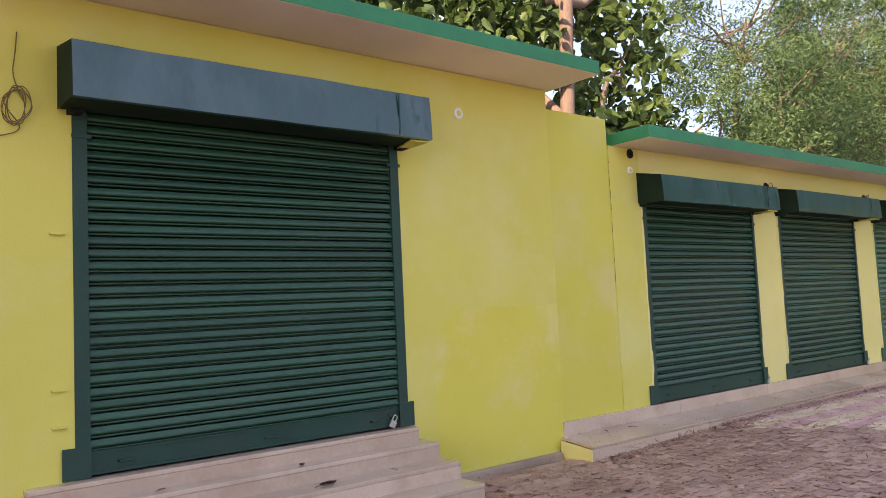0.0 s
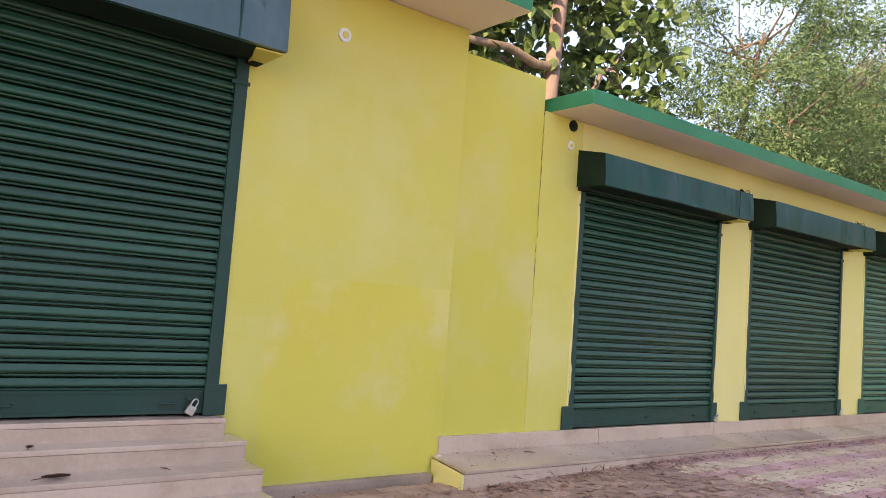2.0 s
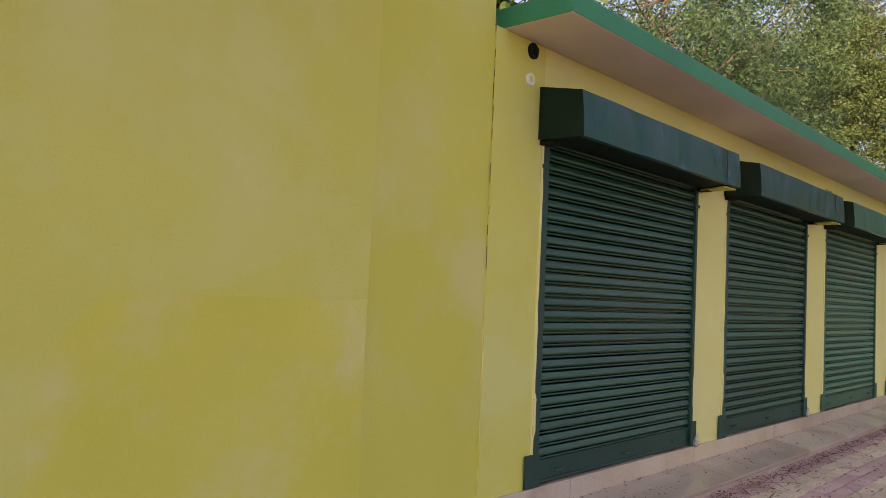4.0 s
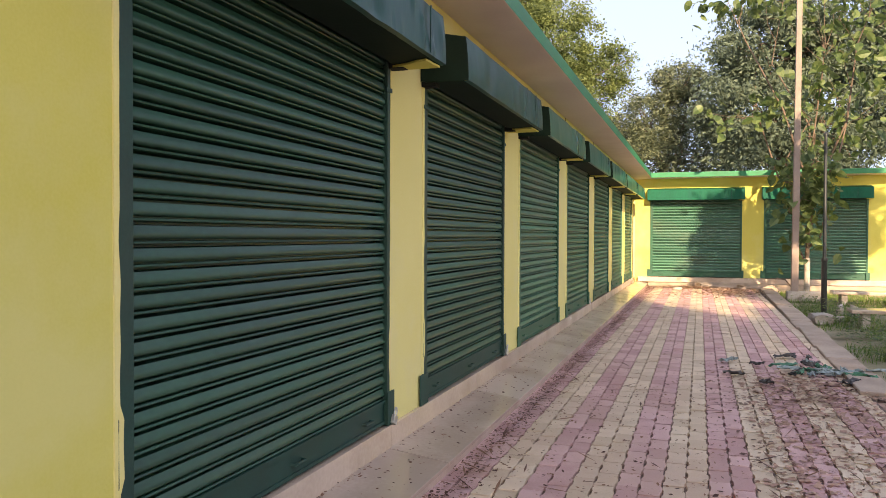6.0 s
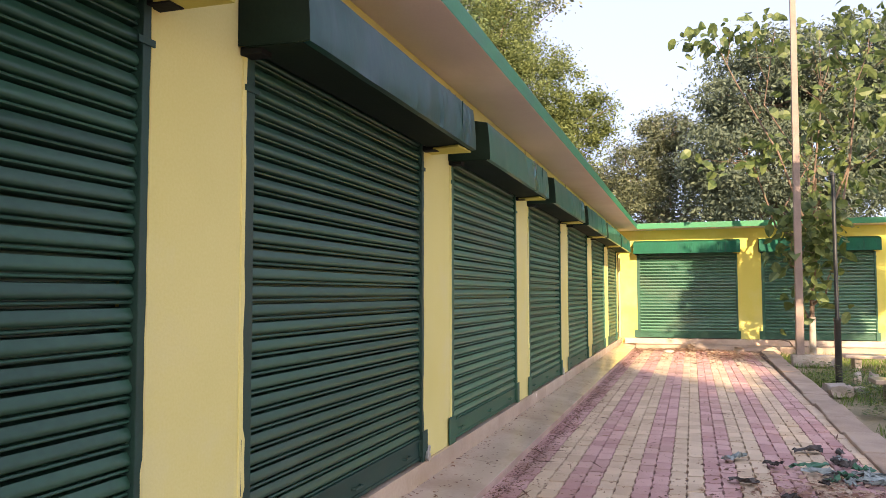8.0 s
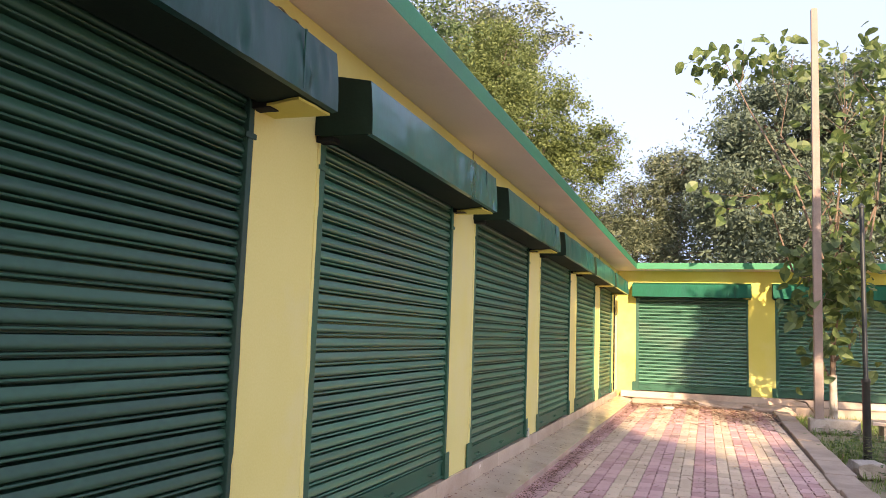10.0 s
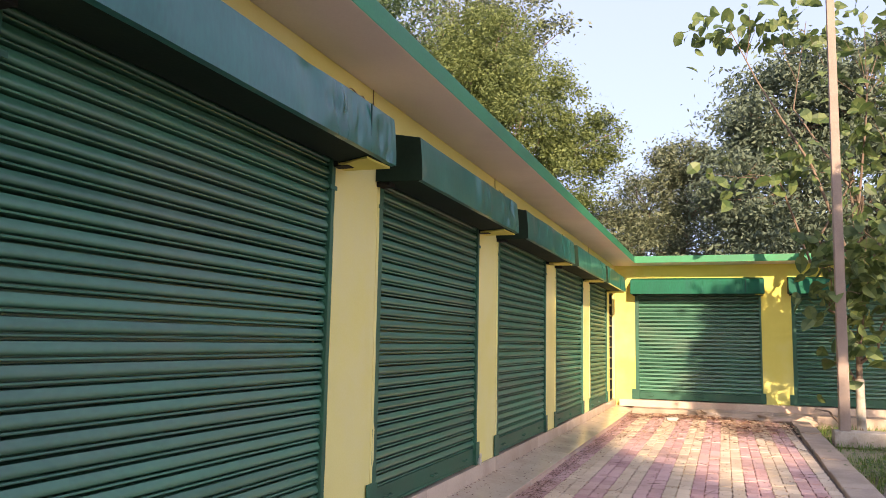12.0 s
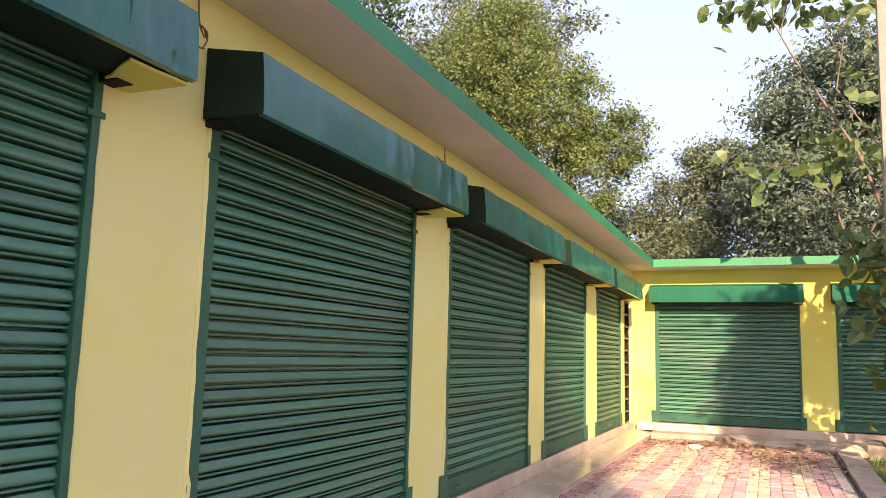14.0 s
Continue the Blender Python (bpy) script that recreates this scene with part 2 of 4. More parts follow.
def box(bm, x0, x1, y0, y1, z0, z1, bevel=0.0):
    r = bmesh.ops.create_cube(bm, size=1.0, matrix=Matrix.Translation(((x0 + x1) / 2, (y0 + y1) / 2, (z0 + z1) / 2)) @ Matrix.Diagonal((x1 - x0, y1 - y0, z1 - z0, 1)))
    if bevel:
        es = list({e for v in r["verts"] for e in v.link_edges})
        bmesh.ops.bevel(bm, geom=es, offset=bevel, segments=2, affect="EDGES", profile=0.6)
    return r["verts"]


def boxes(*items, bevel=0.0):
    bm = bmesh.new()
    for i in items:
        box(bm, *i, bevel=bevel)
    return bm


def tube(bm, points, radii, sides=8):
    """A tapered tube along points."""
    rings = []
    pts = [Vector(p) for p in points]
    side = None
    for i, p in enumerate(pts):
        d = (pts[min(i + 1, len(pts) - 1)] - pts[max(i - 1, 0)]).normalized()
        if side is None:
            side = d.orthogonal().normalized()
        side = (side - d * side.dot(d)).normalized()
        up = d.cross(side)
        r = radii[i] if not isinstance(radii, (int, float)) else radii
        rings.append([bm.verts.new(p + (side * math.cos(a) + up * math.sin(a)) * r) for a in (2 * math.pi * k / sides for k in range(sides))])
    for a, b in zip(rings, rings[1:]):
        for k in range(sides):
            bm.faces.new((a[k], a[(k + 1) % sides], b[(k + 1) % sides], b[k]))
    bm.faces.new(rings[0][::-1])
    bm.faces.new(rings[-1])
    return rings


def empty(name, at, label, category, group="", kind=""):
    ob = new(name)
    ob.location = at
    ob.empty_display_size = 0.1
    return tagged(ob, label, category, group, kind)


def at(ob, x=0, y=0, z=0, rz=0.0):
    ob.matrix_basis = pose(x, y, z, 0, 0, rz)
    return ob


# ---- plan ----
WALL_Y = 5.60          # outer face of all the walls along the walk
SHUT_Z = 0.24          # foot of the row's shutters
HOOD_Z0, HOOD_Z1 = 2.36, 2.64
HOOD_Y = 5.27
SLAB_Z0, SLAB_Z1, SLAB_Y = 2.96, 3.09, 5.13
END_X = 28.34          # face of the building across the far end
ROW_X0 = 7.45
LEFT = [7.94, 10.77, 13.62, 16.54, 19.40, 22.24, 25.07]
RIGHT = [10.19, 13.00, 15.93, 18.78, 21.67, 24.42, 27.12]
HOOD_R = [10.26, 13.18, 16.07, 18.98, 21.92, 24.78, 27.45]
END_SHUT = [(2.78, 5.19), (-0.27, 2.235)]
GROUND_LOW = -0.07


def wall_mesh(u0, u1, face, back, z0, z1, openings, along="x"):
    """A wall between u0 and u1 with openings (u, u, z, z) right through it."""
    bm = bmesh.new()

    def put(a, b, c, d):
        if b - a > 0.001 and d - c > 0.001:
            box(bm, a, b, face, back, c, d) if along == "x" else box(bm, face, back, a, b, c, d)

    u = u0
    for a, b, c, d in sorted(openings):
        put(u, a, z0, z1)
        put(a, b, z0, c)
        put(a, b, d, z1)
        u = b
    put(u, u1, z0, z1)
    bmesh.ops.remove_doubles(bm, verts=bm.verts[:], dist=0.0004)
    return bm


def structure(name, bm, material, label, category):
    return tagged(link(name, bm, material), label, category, kind="structure")


# ground: one sheet to the horizon
bm = bmesh.new()
bmesh.ops.create_grid(bm, x_segments=60, y_segments=60, size=600)
for v in bm.verts:
    v.co.z = -0.12
structure("ground", bm, M["ground"], "bare earth and rough turf round the buildings", "ground")

bm = boxes((-12, 9.2, -6, 5.58, -0.30, GROUND_LOW - 0.022), (9.2, 13.2, -6, 2.44, -0.30, -0.02))
pavement = structure("pavement", bm, M["dirt"], "paved walk in red and buff stripes over brown soil", "pavement")

structure("paving_bed", boxes((9.2, 27.6, 2.44, 5.21, -0.30, -0.018)), M["joint"], "dark soil bed showing in the paving joints", "pavement")

# buildings
BACK = 9.6
wall_first = structure("wall_first", wall_mesh(-6, 6.5495, WALL_Y, WALL_Y + 0.23, -0.3, 3.41, [(2.30, 4.76, 0.3, 3.0)]), M["yellow"], "yellow limewashed wall of the first shop block", "wall")
structure("wall_joining", wall_mesh(6.55, 7.4446, WALL_Y + 0.012, WALL_Y + 0.23, -0.3, 3.235, []), M["yellow_old"], "yellow limewashed wall joining the two shop blocks", "wall")
# a lower coat of fresher paint, brushed on by hand
bm = bmesh.new()
edge = [(5.05 + 1.495 * k / 24, 1.345 + 0.012 * noise.noise((k * 0.6, 3, 1)) - 0.30 * max(0, 1 - k / 5) ** 2) for k in range(25)]
up = [bm.verts.new((x, WALL_Y - 0.0015, z)) for x, z in edge]
down = [bm.verts.new((x + 0.02 * noise.noise((z, k, 2)) * (k == 0), WALL_Y - 0.0015, 0.0)) for k, (x, z) in enumerate(edge)]
for k in range(24):
    bm.faces.new((down[k], down[k + 1], up[k + 1], up[k]))
link("fresh_paint", bm, M["yellow_fresh"], wall_first, "fresher deeper yellow coat over the lower wall")
structure("wall_row_start", wall_mesh(7.445, LEFT[0] - 0.0005, WALL_Y, WALL_Y + 0.23, -0.3, SLAB_Z0, []), M["yellow"], "yellow limewashed wall beside the first shop of the row", "wall")
wall_row = structure("wall_row", wall_mesh(LEFT[0], END_X + 0.2, WALL_Y, WALL_Y + 0.23, -0.3, SLAB_Z0, [(a, b, 0.15, 2.62) for a, b in zip(LEFT, RIGHT)] + [(27.50, 28.28, 0.2, 2.42)]), M["yellow_row"], "yellow limewashed wall of the long row of shops", "wall")
wall_end = structure("wall_end", wall_mesh(-7, WALL_Y - 0.003, END_X, END_X + 0.23, -0.3, SLAB_Z0, [(a, b, 0.15, 2.62) for a, b in END_SHUT], along="y"), M["yellow"], "yellow limewashed wall of the block across the end", "wall")
for nm, args in (("wall_back_first", (-6, 6.50, BACK, BACK + 0.2, -0.3, 3.41)), ("wall_back_row", (6.9, 32.4, BACK, BACK + 0.2, -0.3, SLAB_Z0)),
                 ("wall_back_end", (32.4, 32.6, -7, BACK, -0.3, SLAB_Z0)), ("wall_side_end", (END_X + 0.23, 32.4, -7, -6.8, -0.3, SLAB_Z0)),
                 ("wall_side_first", (-6, -5.8, WALL_Y + 0.23, BACK, -0.3, 3.41)), ("wall_side_first_far", (6.3, 6.5, WALL_Y + 0.23, BACK, -0.3, 3.41)),
                 ("wall_side_row", (7.6, 7.8, WALL_Y + 0.23, BACK, -0.3, SLAB_Z0))):
    structure(nm, boxes(args), M["yellow"], "plain yellow wall closing the shop block", "wall")


def slab(name, x0, x1, y0, y1, z0, z1):
    """A roof slab: plaster below, painted band round the edge, grey screed on top."""
    bm = bmesh.new()
    box(bm, x0, x1, y0, y1, z0, z1, bevel=0.008)
    for f in bm.faces:
        f.material_index = 1 if f.normal.z < -0.5 else 2 if f.normal.z > 0.5 else 0
    return tagged(link(name, bm, [M["roof_green"], M["soffit"], M["roof_top"]]), "flat roof slab with green painted edge and pale plaster underside", "roof", kind="structure")


slab("roof_first", -6.4, 6.62, 4.97, BACK + 0.3, 3.415, 3.54)
slab("roof_row", 7.52, 27.78, SLAB_Y, BACK + 0.3, SLAB_Z0 + 0.003, SLAB_Z1)
slab("roof_end", 27.783, 32.9, -7.3, BACK + 0.3, SLAB_Z0 + 0.003, SLAB_Z1 + 0.01)


# ---- roller shutters ----
def slat_mesh(width, paint):
    """One interlocking lath, 78 mm high: a broad belly over a narrow lip and a gap, lying along x with its foot at z 0."""
    prof = [(0.060, 0.0), (0.060, 0.003), (-0.003, 0.004), (-0.0115, 0.0065), (-0.0125, 0.010), (-0.0085, 0.015), (0.022, 0.0175), (0.022, 0.021), (-0.008, 0.0235),
            (-0.0165, 0.0285), (-0.019, 0.0355), (-0.0165, 0.046), (-0.0105, 0.058), (-0.004, 0.069), (0.060, 0.0725), (0.060, 0.078)]
    bm = bmesh.new()
    a = [bm.verts.new((0, y, z)) for y, z in prof]
    b = [bm.verts.new((width, y, z)) for y, z in prof]
    for i in range(len(prof) - 1):
        bm.faces.new((a[i], b[i], b[i + 1], a[i + 1]))
    me = bpy.data.meshes.new("slat")
    bm.to_mesh(me)
    bm.free()
    me.materials.append(M[paint])
    me.polygons.foreach_set("use_smooth", [True] * len(me.polygons))
    me.set_sharp_from_angle(angle=0.75)
    return me


SLATS = {}


def hood_mesh(x0, x1, depth, z0, z1, seed, dent=0.02):
    """Folded sheet box with dents: front, top, two cheeks, a turned-in lip below; open underneath."""
    rnd = random.Random(seed)
    nx, nz = 128, 12
    bm = bmesh.new()
    centres = [(rnd.uniform(x0, x1), rnd.uniform(z0, z1), rnd.uniform(0.06, 0.22), rnd.uniform(-1, 1)) for _ in range(5)]
    centres += [(x1 - abs(rnd.gauss(0.1, 0.5)), rnd.uniform(z0, z1), rnd.uniform(0.02, 0.06), rnd.uniform(-0.8, 0.8)) for _ in range(18)]

    def push(x, z):
        s = 0.0
        for cx, cz, r, k in centres:
            s += k * math.exp(-(((x - cx) / (r * 0.6)) ** 2 + ((z - cz) / (r * 1.6)) ** 2))
        s += 0.35 * noise.noise((x * 1.3 + seed, z * 3, seed)) + 0.10 * noise.noise((x * 7 + seed, z * 9, seed))
        return dent * s

    grid = []
    for j in range(nz + 1):
        z = z0 + (z1 - z0) * j / nz
        row = []
        for i in range(nx + 1):
            x = x0 + (x1 - x0) * i / nx
            edge = min(1.0, min(i, nx - i) / 5)
            y = -depth + push(x, z) * edge * (0.35 + 0.65 * min(1, min(j, nz - j) / 1.5)) + 0.05 * (j / nz) ** 2 * 0.4
            wob = 0.006 * noise.noise((x * 1.7, seed, j // nz)) if j in (0, nz) else 0
            row.append(bm.verts.new((x, y, z + wob)))
        grid.append(row)
    for j in range(nz):
        for i in range(nx):
            bm.faces.new((grid[j][i], grid[j][i + 1], grid[j + 1][i + 1], grid[j + 1][i]))
    top = [bm.verts.new((v.co.x, -0.002, z1 + 0.06)) for v in grid[nz]]
    lip = [bm.verts.new((v.co.x, v.co.y + 0.03, z0 - 0.004)) for v in grid[0]]
    for i in range(nx):
        bm.faces.new((grid[nz][i], grid[nz][i + 1], top[i + 1], top[i]))
        bm.faces.new((lip[i], lip[i + 1], grid[0][i + 1], grid[0][i]))
    for k in (0, nx):
        col = [grid[j][k] for j in range(nz + 1)]
        foot = bm.verts.new((col[0].co.x, -0.002, z0 + 0.008))
        f = [foot] + col + [top[k]]
        # left cheek takes the darker material, its shade put into the colour
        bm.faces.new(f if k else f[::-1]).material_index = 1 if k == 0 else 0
    return bm


def roller_shutter(width, z_hood0, z_hood1, foot, hood_right, seed, hood_left=0.0, depth=0.33, label="", group="", foot_h=0.2, hood_mat="hood", rail_l=0.075, rail_r=0.042):
    """A closed shutter whose left foot is the origin; x along the wall, y into it."""
    th = empty("roller_shutter", (0, 0, 0), label, "roller shutter", group)
    # brighter greens imitate the stronger light on far and end shutters
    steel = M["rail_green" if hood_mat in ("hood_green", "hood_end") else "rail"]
    paint = "shutter_lit" if hood_mat in ("hood_green", "hood_end") else "shutter"
    key = (round(width, 2), rail_l, paint)
    if key not in SLATS:
        SLATS[key] = slat_mesh(width - rail_l - rail_r + 0.008, paint)
    z = 0.148
    k = 0
    rnd = random.Random(seed)
    while z < z_hood1 - foot - 0.08:
        s = part("slat", SLATS[key], None, th)
        s.location = (rail_l - 0.004, 0.026 + rnd.uniform(-0.0012, 0.0012), z)
        s.rotation_euler.y = rnd.uniform(-0.0003, 0.0003)
        z += 0.078
        k += 1
    # bottom rail with its fold and lock eyes
    rx0, rx1 = rail_l - 0.002, width - rail_r + 0.002
    bm = boxes((rx0, rx1, 0.012, 0.04, 0.01, 0.15), bevel=0.006)
    box(bm, rx0, rx1, 0.004, 0.013, 0.012, 0.03)
    box(bm, rx0, rx1, 0.002, 0.0115, 0.135, 0.152)
    rail = part("bottom_rail", bm, steel, th, "flat green bottom rail of the shutter")
    for hx in (0.30, width * 0.52, width - 0.30):
        hb = bmesh.new()
        tube(hb, [(hx - 0.05, 0.014, 0.075), (hx - 0.045, -0.010, 0.075), (hx + 0.045, -0.010, 0.075), (hx + 0.05, 0.014, 0.075)], 0.008, 6)
        part("pull_handle", hb, steel, rail, smooth=True)
    for side in (0, 1):
        x0, x1 = (0.0, rail_l) if side == 0 else (width - rail_r, width)
        bm = boxes((x0, x1, -0.008, 0.07, 0.0, z_hood0 - foot + 0.12), bevel=0.004)
        g = part("guide_rail", bm, steel, th)
        p0, p1 = (-0.075, rail_l) if side == 0 else (x0 - 0.008, width + 0.05)
        bm = boxes((p0, p1, -0.018, -0.0085, 0.0, foot_h), bevel=0.003)
        part("foot_plate", bm, steel, g)
        bm = boxes((x0 - 0.03 if side else x0 - 0.005, x1 + 0.012 if side else x1 + 0.025, -0.016, -0.0085, z_hood0 - foot - 0.16, z_hood0 - foot - 0.135), bevel=0.002)
        part("guide_strap", bm, steel, g)
    h = part("hood", hood_mesh(hood_left, hood_right, depth, z_hood0 - foot, z_hood1 - foot, seed), [M[hood_mat], M["hood_under"]], th, "dented green sheet-metal hood" if hood_mat != "hood_sky_tint" else "green sheet-metal hood with a slate-blue sky sheen in its colour", smooth=True)
    for f in (0.88,):
        sx = hood_left + (hood_right - hood_left) * (f + 0.02 * math.sin(seed + f * 9))
        part("seam", boxes((sx - 0.006, sx + 0.006, -depth - 0.003, -depth + 0.004, z_hood0 - foot + 0.01, z_hood1 - foot - 0.01), bevel=0.002), M["hood"], h)
    # bearing bracket under each end of the hood, and the drum behind
    for bx in (0.0, width):
        bm = boxes((bx - 0.03, bx + 0.05, -0.10, 0.0, z_hood0 - foot - 0.022, z_hood0 - foot + 0.012), bevel=0.004)
        part("bearing_bracket", bm, M["black"], th, "black steel bracket under the hood")
    # added panel closing the underside, coloured as dark as the shade inside
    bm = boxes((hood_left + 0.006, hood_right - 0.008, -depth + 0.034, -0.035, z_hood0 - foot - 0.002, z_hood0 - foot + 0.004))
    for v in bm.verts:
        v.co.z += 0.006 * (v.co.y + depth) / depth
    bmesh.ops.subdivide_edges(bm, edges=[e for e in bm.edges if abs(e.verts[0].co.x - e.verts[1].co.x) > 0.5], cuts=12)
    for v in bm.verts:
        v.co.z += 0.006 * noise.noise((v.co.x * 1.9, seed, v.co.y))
    part("underside", bm, M["hood_under"], h, "added panel under the hood, coloured dark green for the shade inside")
    if hood_right - width > 0.05:
        bm = bmesh.new()
        rr = random.Random(seed)
        lo = []
        a, b, c, d = (width - 0.02, -0.004, -0.016), (hood_right - 0.012, -0.004, -0.016), (hood_right - 0.012, -depth + 0.035, -0.018), (width - rr.uniform(0.08, 0.15), -depth + 0.05, -0.018)
        for p, q, jag in ((a, b, 0), (b, c, 0), (c, d, 0.004), (d, a, 0.012)):
            for k in range(4):
                e = Vector(p).lerp(Vector(q), k / 4)
                jag_k = jag if k else 0
                lo.append(bm.verts.new((e.x + rr.uniform(-jag_k, jag_k), min(-0.004, e.y + rr.uniform(-jag_k, jag_k)), z_hood0 - foot + e.z)))
        hi = [bm.verts.new(v.co + Vector((0, 0, 0.012))) for v in lo]
        bm.faces.new(lo[::-1])
        bm.faces.new(hi)
        for i in range(16):
            bm.faces.new((lo[i], lo[(i + 1) % 16], hi[(i + 1) % 16], hi[i]))
        part("end_soffit", bm, M["yellow"], th, "bent yellow-splashed plate under the hood's end")
    return th


GR = "green roller shutters of the shop row"
big = roller_shutter(2.46, 2.68, 3.02, 0.44, 2.53, 11, hood_left=-0.08, depth=0.39, label="closed dark green roller shutter above three stone steps", foot_h=0.19, hood_mat="hood_sky_tint", rail_l=0.088, rail_r=0.082)
at(big, 2.30, WALL_Y, 0.44)
for i, x in enumerate(LEFT):
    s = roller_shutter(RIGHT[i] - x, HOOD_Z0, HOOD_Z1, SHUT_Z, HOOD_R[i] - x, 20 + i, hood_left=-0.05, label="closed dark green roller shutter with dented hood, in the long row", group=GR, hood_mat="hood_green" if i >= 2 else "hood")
    at(s, x, WALL_Y, SHUT_Z)
for i, (a, b) in enumerate(END_SHUT):
    s = roller_shutter(b - a, HOOD_Z0, HOOD_Z1, SHUT_Z, b - a + 0.06, 40 + i, hood_left=-0.06, label="closed green roller shutter in the end block, dappled by sun", group="green roller shutters of the end block", hood_mat="hood_end")
    at(s, END_X, b, SHUT_Z, -90)

# inner dark of the shops behind the shutters
structure("wall_inner_row", boxes((7.85, 28.3, 6.2, 6.3, -0.2, SLAB_Z0)), M["dark_room"], "dark inner wall behind the shutters", "wall")
structure("wall_inner_end", boxes((29.0, 29.1, -6, 5.5, -0.2, SLAB_Z0)), M["dark_room"], "dark inner wall behind the shutters", "wall")
structure("wall_inner_first", boxes((1.5, 5.5, 6.2, 6.3, -0.2, 3.4)), M["dark_room"], "dark inner wall behind the shutter", "wall")

# narrow louvred opening in the inner corner
lv = empty("louvre_panel", (27.52, WALL_Y + 0.05, 0.2), "narrow dark louvred metal panel in the inner corner", "louvre")
part("frame", boxes((0.0, 0.05, 0, 0.06, 0, 2.2), (0.70, 0.75, 0, 0.06, 0, 2.2), (0.05, 0.70, 0, 0.06, 2.14, 2.2), (0.05, 0.70, 0, 0.06, 0.0, 0.05)), M["black"], lv)
sl = None
for k in range(9):
    if sl is None:
        sl = part("slat", boxes((0.05, 0.70, 0.0, 0.03, 0.0, 0.03), bevel=0.004), M["wire"], lv)
        sl.location.z = 0.2
    else:
        o = part("slat", sl.data, None, lv)
        o.location.z = 0.2 + 0.215 * k

# ---- steps, ledges, kerb ----
steps = empty("entrance_steps", (0, 0, 0), "three pinkish stone steps below the first shutter", "steps")
for k, (yf, z, x1) in enumerate(((5.50, 0.435, 4.79), (5.33, 0.325, 4.86), (5.10, 0.205, 4.875), (4.84, 0.080, 4.875))):
    x0 = 2.02 - 0.05 * k
    part("step", boxes((x0 + 0.004, x1 - 0.003, yf + 0.003, WALL_Y - 0.003 if k == 0 else WALL_Y - 0.006 * k, -0.2 - 0.01 * k, z - 0.03), bevel=0.004), M["ledge"], steps)
    part("tread", boxes((x0, x1, yf, WALL_Y - 0.004 + (0.18 if k == 0 else 0.0), z - 0.029, z), bevel=0.006), M["ledge"], steps)

ledge = structure("ledge", boxes((6.495, 27.7, 5.24, 5.585, -0.25, 0.03), (6.56, 27.3, 5.586, WALL_Y - 0.002, -0.25, SHUT_Z - 0.03)), M["joint"], "raised pinkish stone ledge along the shops", "ledge")

structure("ledge_end", boxes((27.74, END_X - 0.002, -6.8, 5.2, -0.25, 0.10)), M["concrete"], "low worn plinth before the end block", "ledge")
structure("sill_end", boxes((28.16, END_X + 0.17, -6.8, 5.5, 0.101, SHUT_Z - 0.004), bevel=0.006), M["ledge"], "stone sill under the end block's shutters", "sill")
structure("wall_footing", boxes((4.95, 6.44, 5.52, WALL_Y - 0.002, -0.25, -0.02), bevel=0.01), M["concrete"], "bare cement footing under the yellow wall", "footing")
bm = bmesh.new()
cap = [[bm.verts.new((x, y, z)) for y, z in ((5.216, -0.2), (5.216, 0.031), (5.575, 0.074), (5.575, -0.2))] for x in (6.466, 6.489)]
bm.faces.new(cap[0])
bm.faces.new(cap[1][::-1])
for k in range(4):
    bm.faces.new((cap[0][k], cap[1][k], cap[1][(k + 1) % 4], cap[0][(k + 1) % 4]))
bmesh.ops.recalc_face_normals(bm, faces=bm.faces[:])
structure("ledge_end_cap", bm, M["yellow_row"], "yellow splashed end of the stone ledge", "ledge")


# ---- poles, lamp post, benches, stones ----
pole = empty("utility_pole", (25.0, 1.82, 0), "tall slender pale concrete pole beside the walk", "pole")
bm = bmesh.new()
v0 = box(bm, -0.085, 0.085, -0.075, 0.075, -0.1, 7.5, bevel=0.012)
for v in bm.verts:
    k = 1 - 0.28 * max(v.co.z, 0) / 7.5
    v.co.x, v.co.y = v.co.x * k, v.co.y * k - 0.012 * v.co.z * 0.5
part("shaft", bm, M["pole"], pole)
part("base_block", boxes((-0.16, 0.18, -0.62, 0.16, -0.1, 0.13), bevel=0.02), M["whitewash"], pole, "whitewashed base block")

lamp = empty("lamp_post", (21.2, 1.74, -0.1), "slim black iron lamp post without a lantern", "lamp post")
bm = bmesh.new()
tube(bm, [(0, 0, 1.05), (0, 0, 1.1), (0.0, 0.0, 3.28)], [0.04, 0.032, 0.027], 14)
part("shaft", bm, M["lamp"], lamp, smooth=True)
bm = bmesh.new()
tube(bm, [(0, 0, 0), (0, 0, 0.06), (0, 0, 0.07), (0, 0, 1.02), (0, 0, 1.03), (0, 0, 1.08)], [0.11, 0.10, 0.052, 0.048, 0.058, 0.054], 14)
part("base_sleeve", bm, M["lamp"], lamp, smooth=True)
bm = bmesh.new()
tube(bm, [(0, 0, 3.28), (0, 0, 3.31), (0, 0, 3.34)], [0.045, 0.04, 0.01], 14)
part("cap", bm, M["lamp"], lamp, smooth=True)


def bench(x, y, w, l):
    th = empty("concrete_bench", (x, y, -0.11), "low pinkish concrete bench on pale legs in the grass", "bench", "benches on the lawn")
    part("seat", boxes((-w / 2, w / 2, -l / 2, l / 2, 0.25, 0.31), bevel=0.012), M["ledge"], th)
    for s in (-1, 1):
        part("leg", boxes((-w / 2 + 0.08, w / 2 - 0.08, s * l * 0.34 - 0.06, s * l * 0.34 + 0.06, 0, 0.25), bevel=0.015), M["whitewash"], th, "whitewashed bench leg")
    return th


bench(19.9, 0.85, 0.5, 1.4)
bench(24.4, 0.45, 0.55, 1.4)


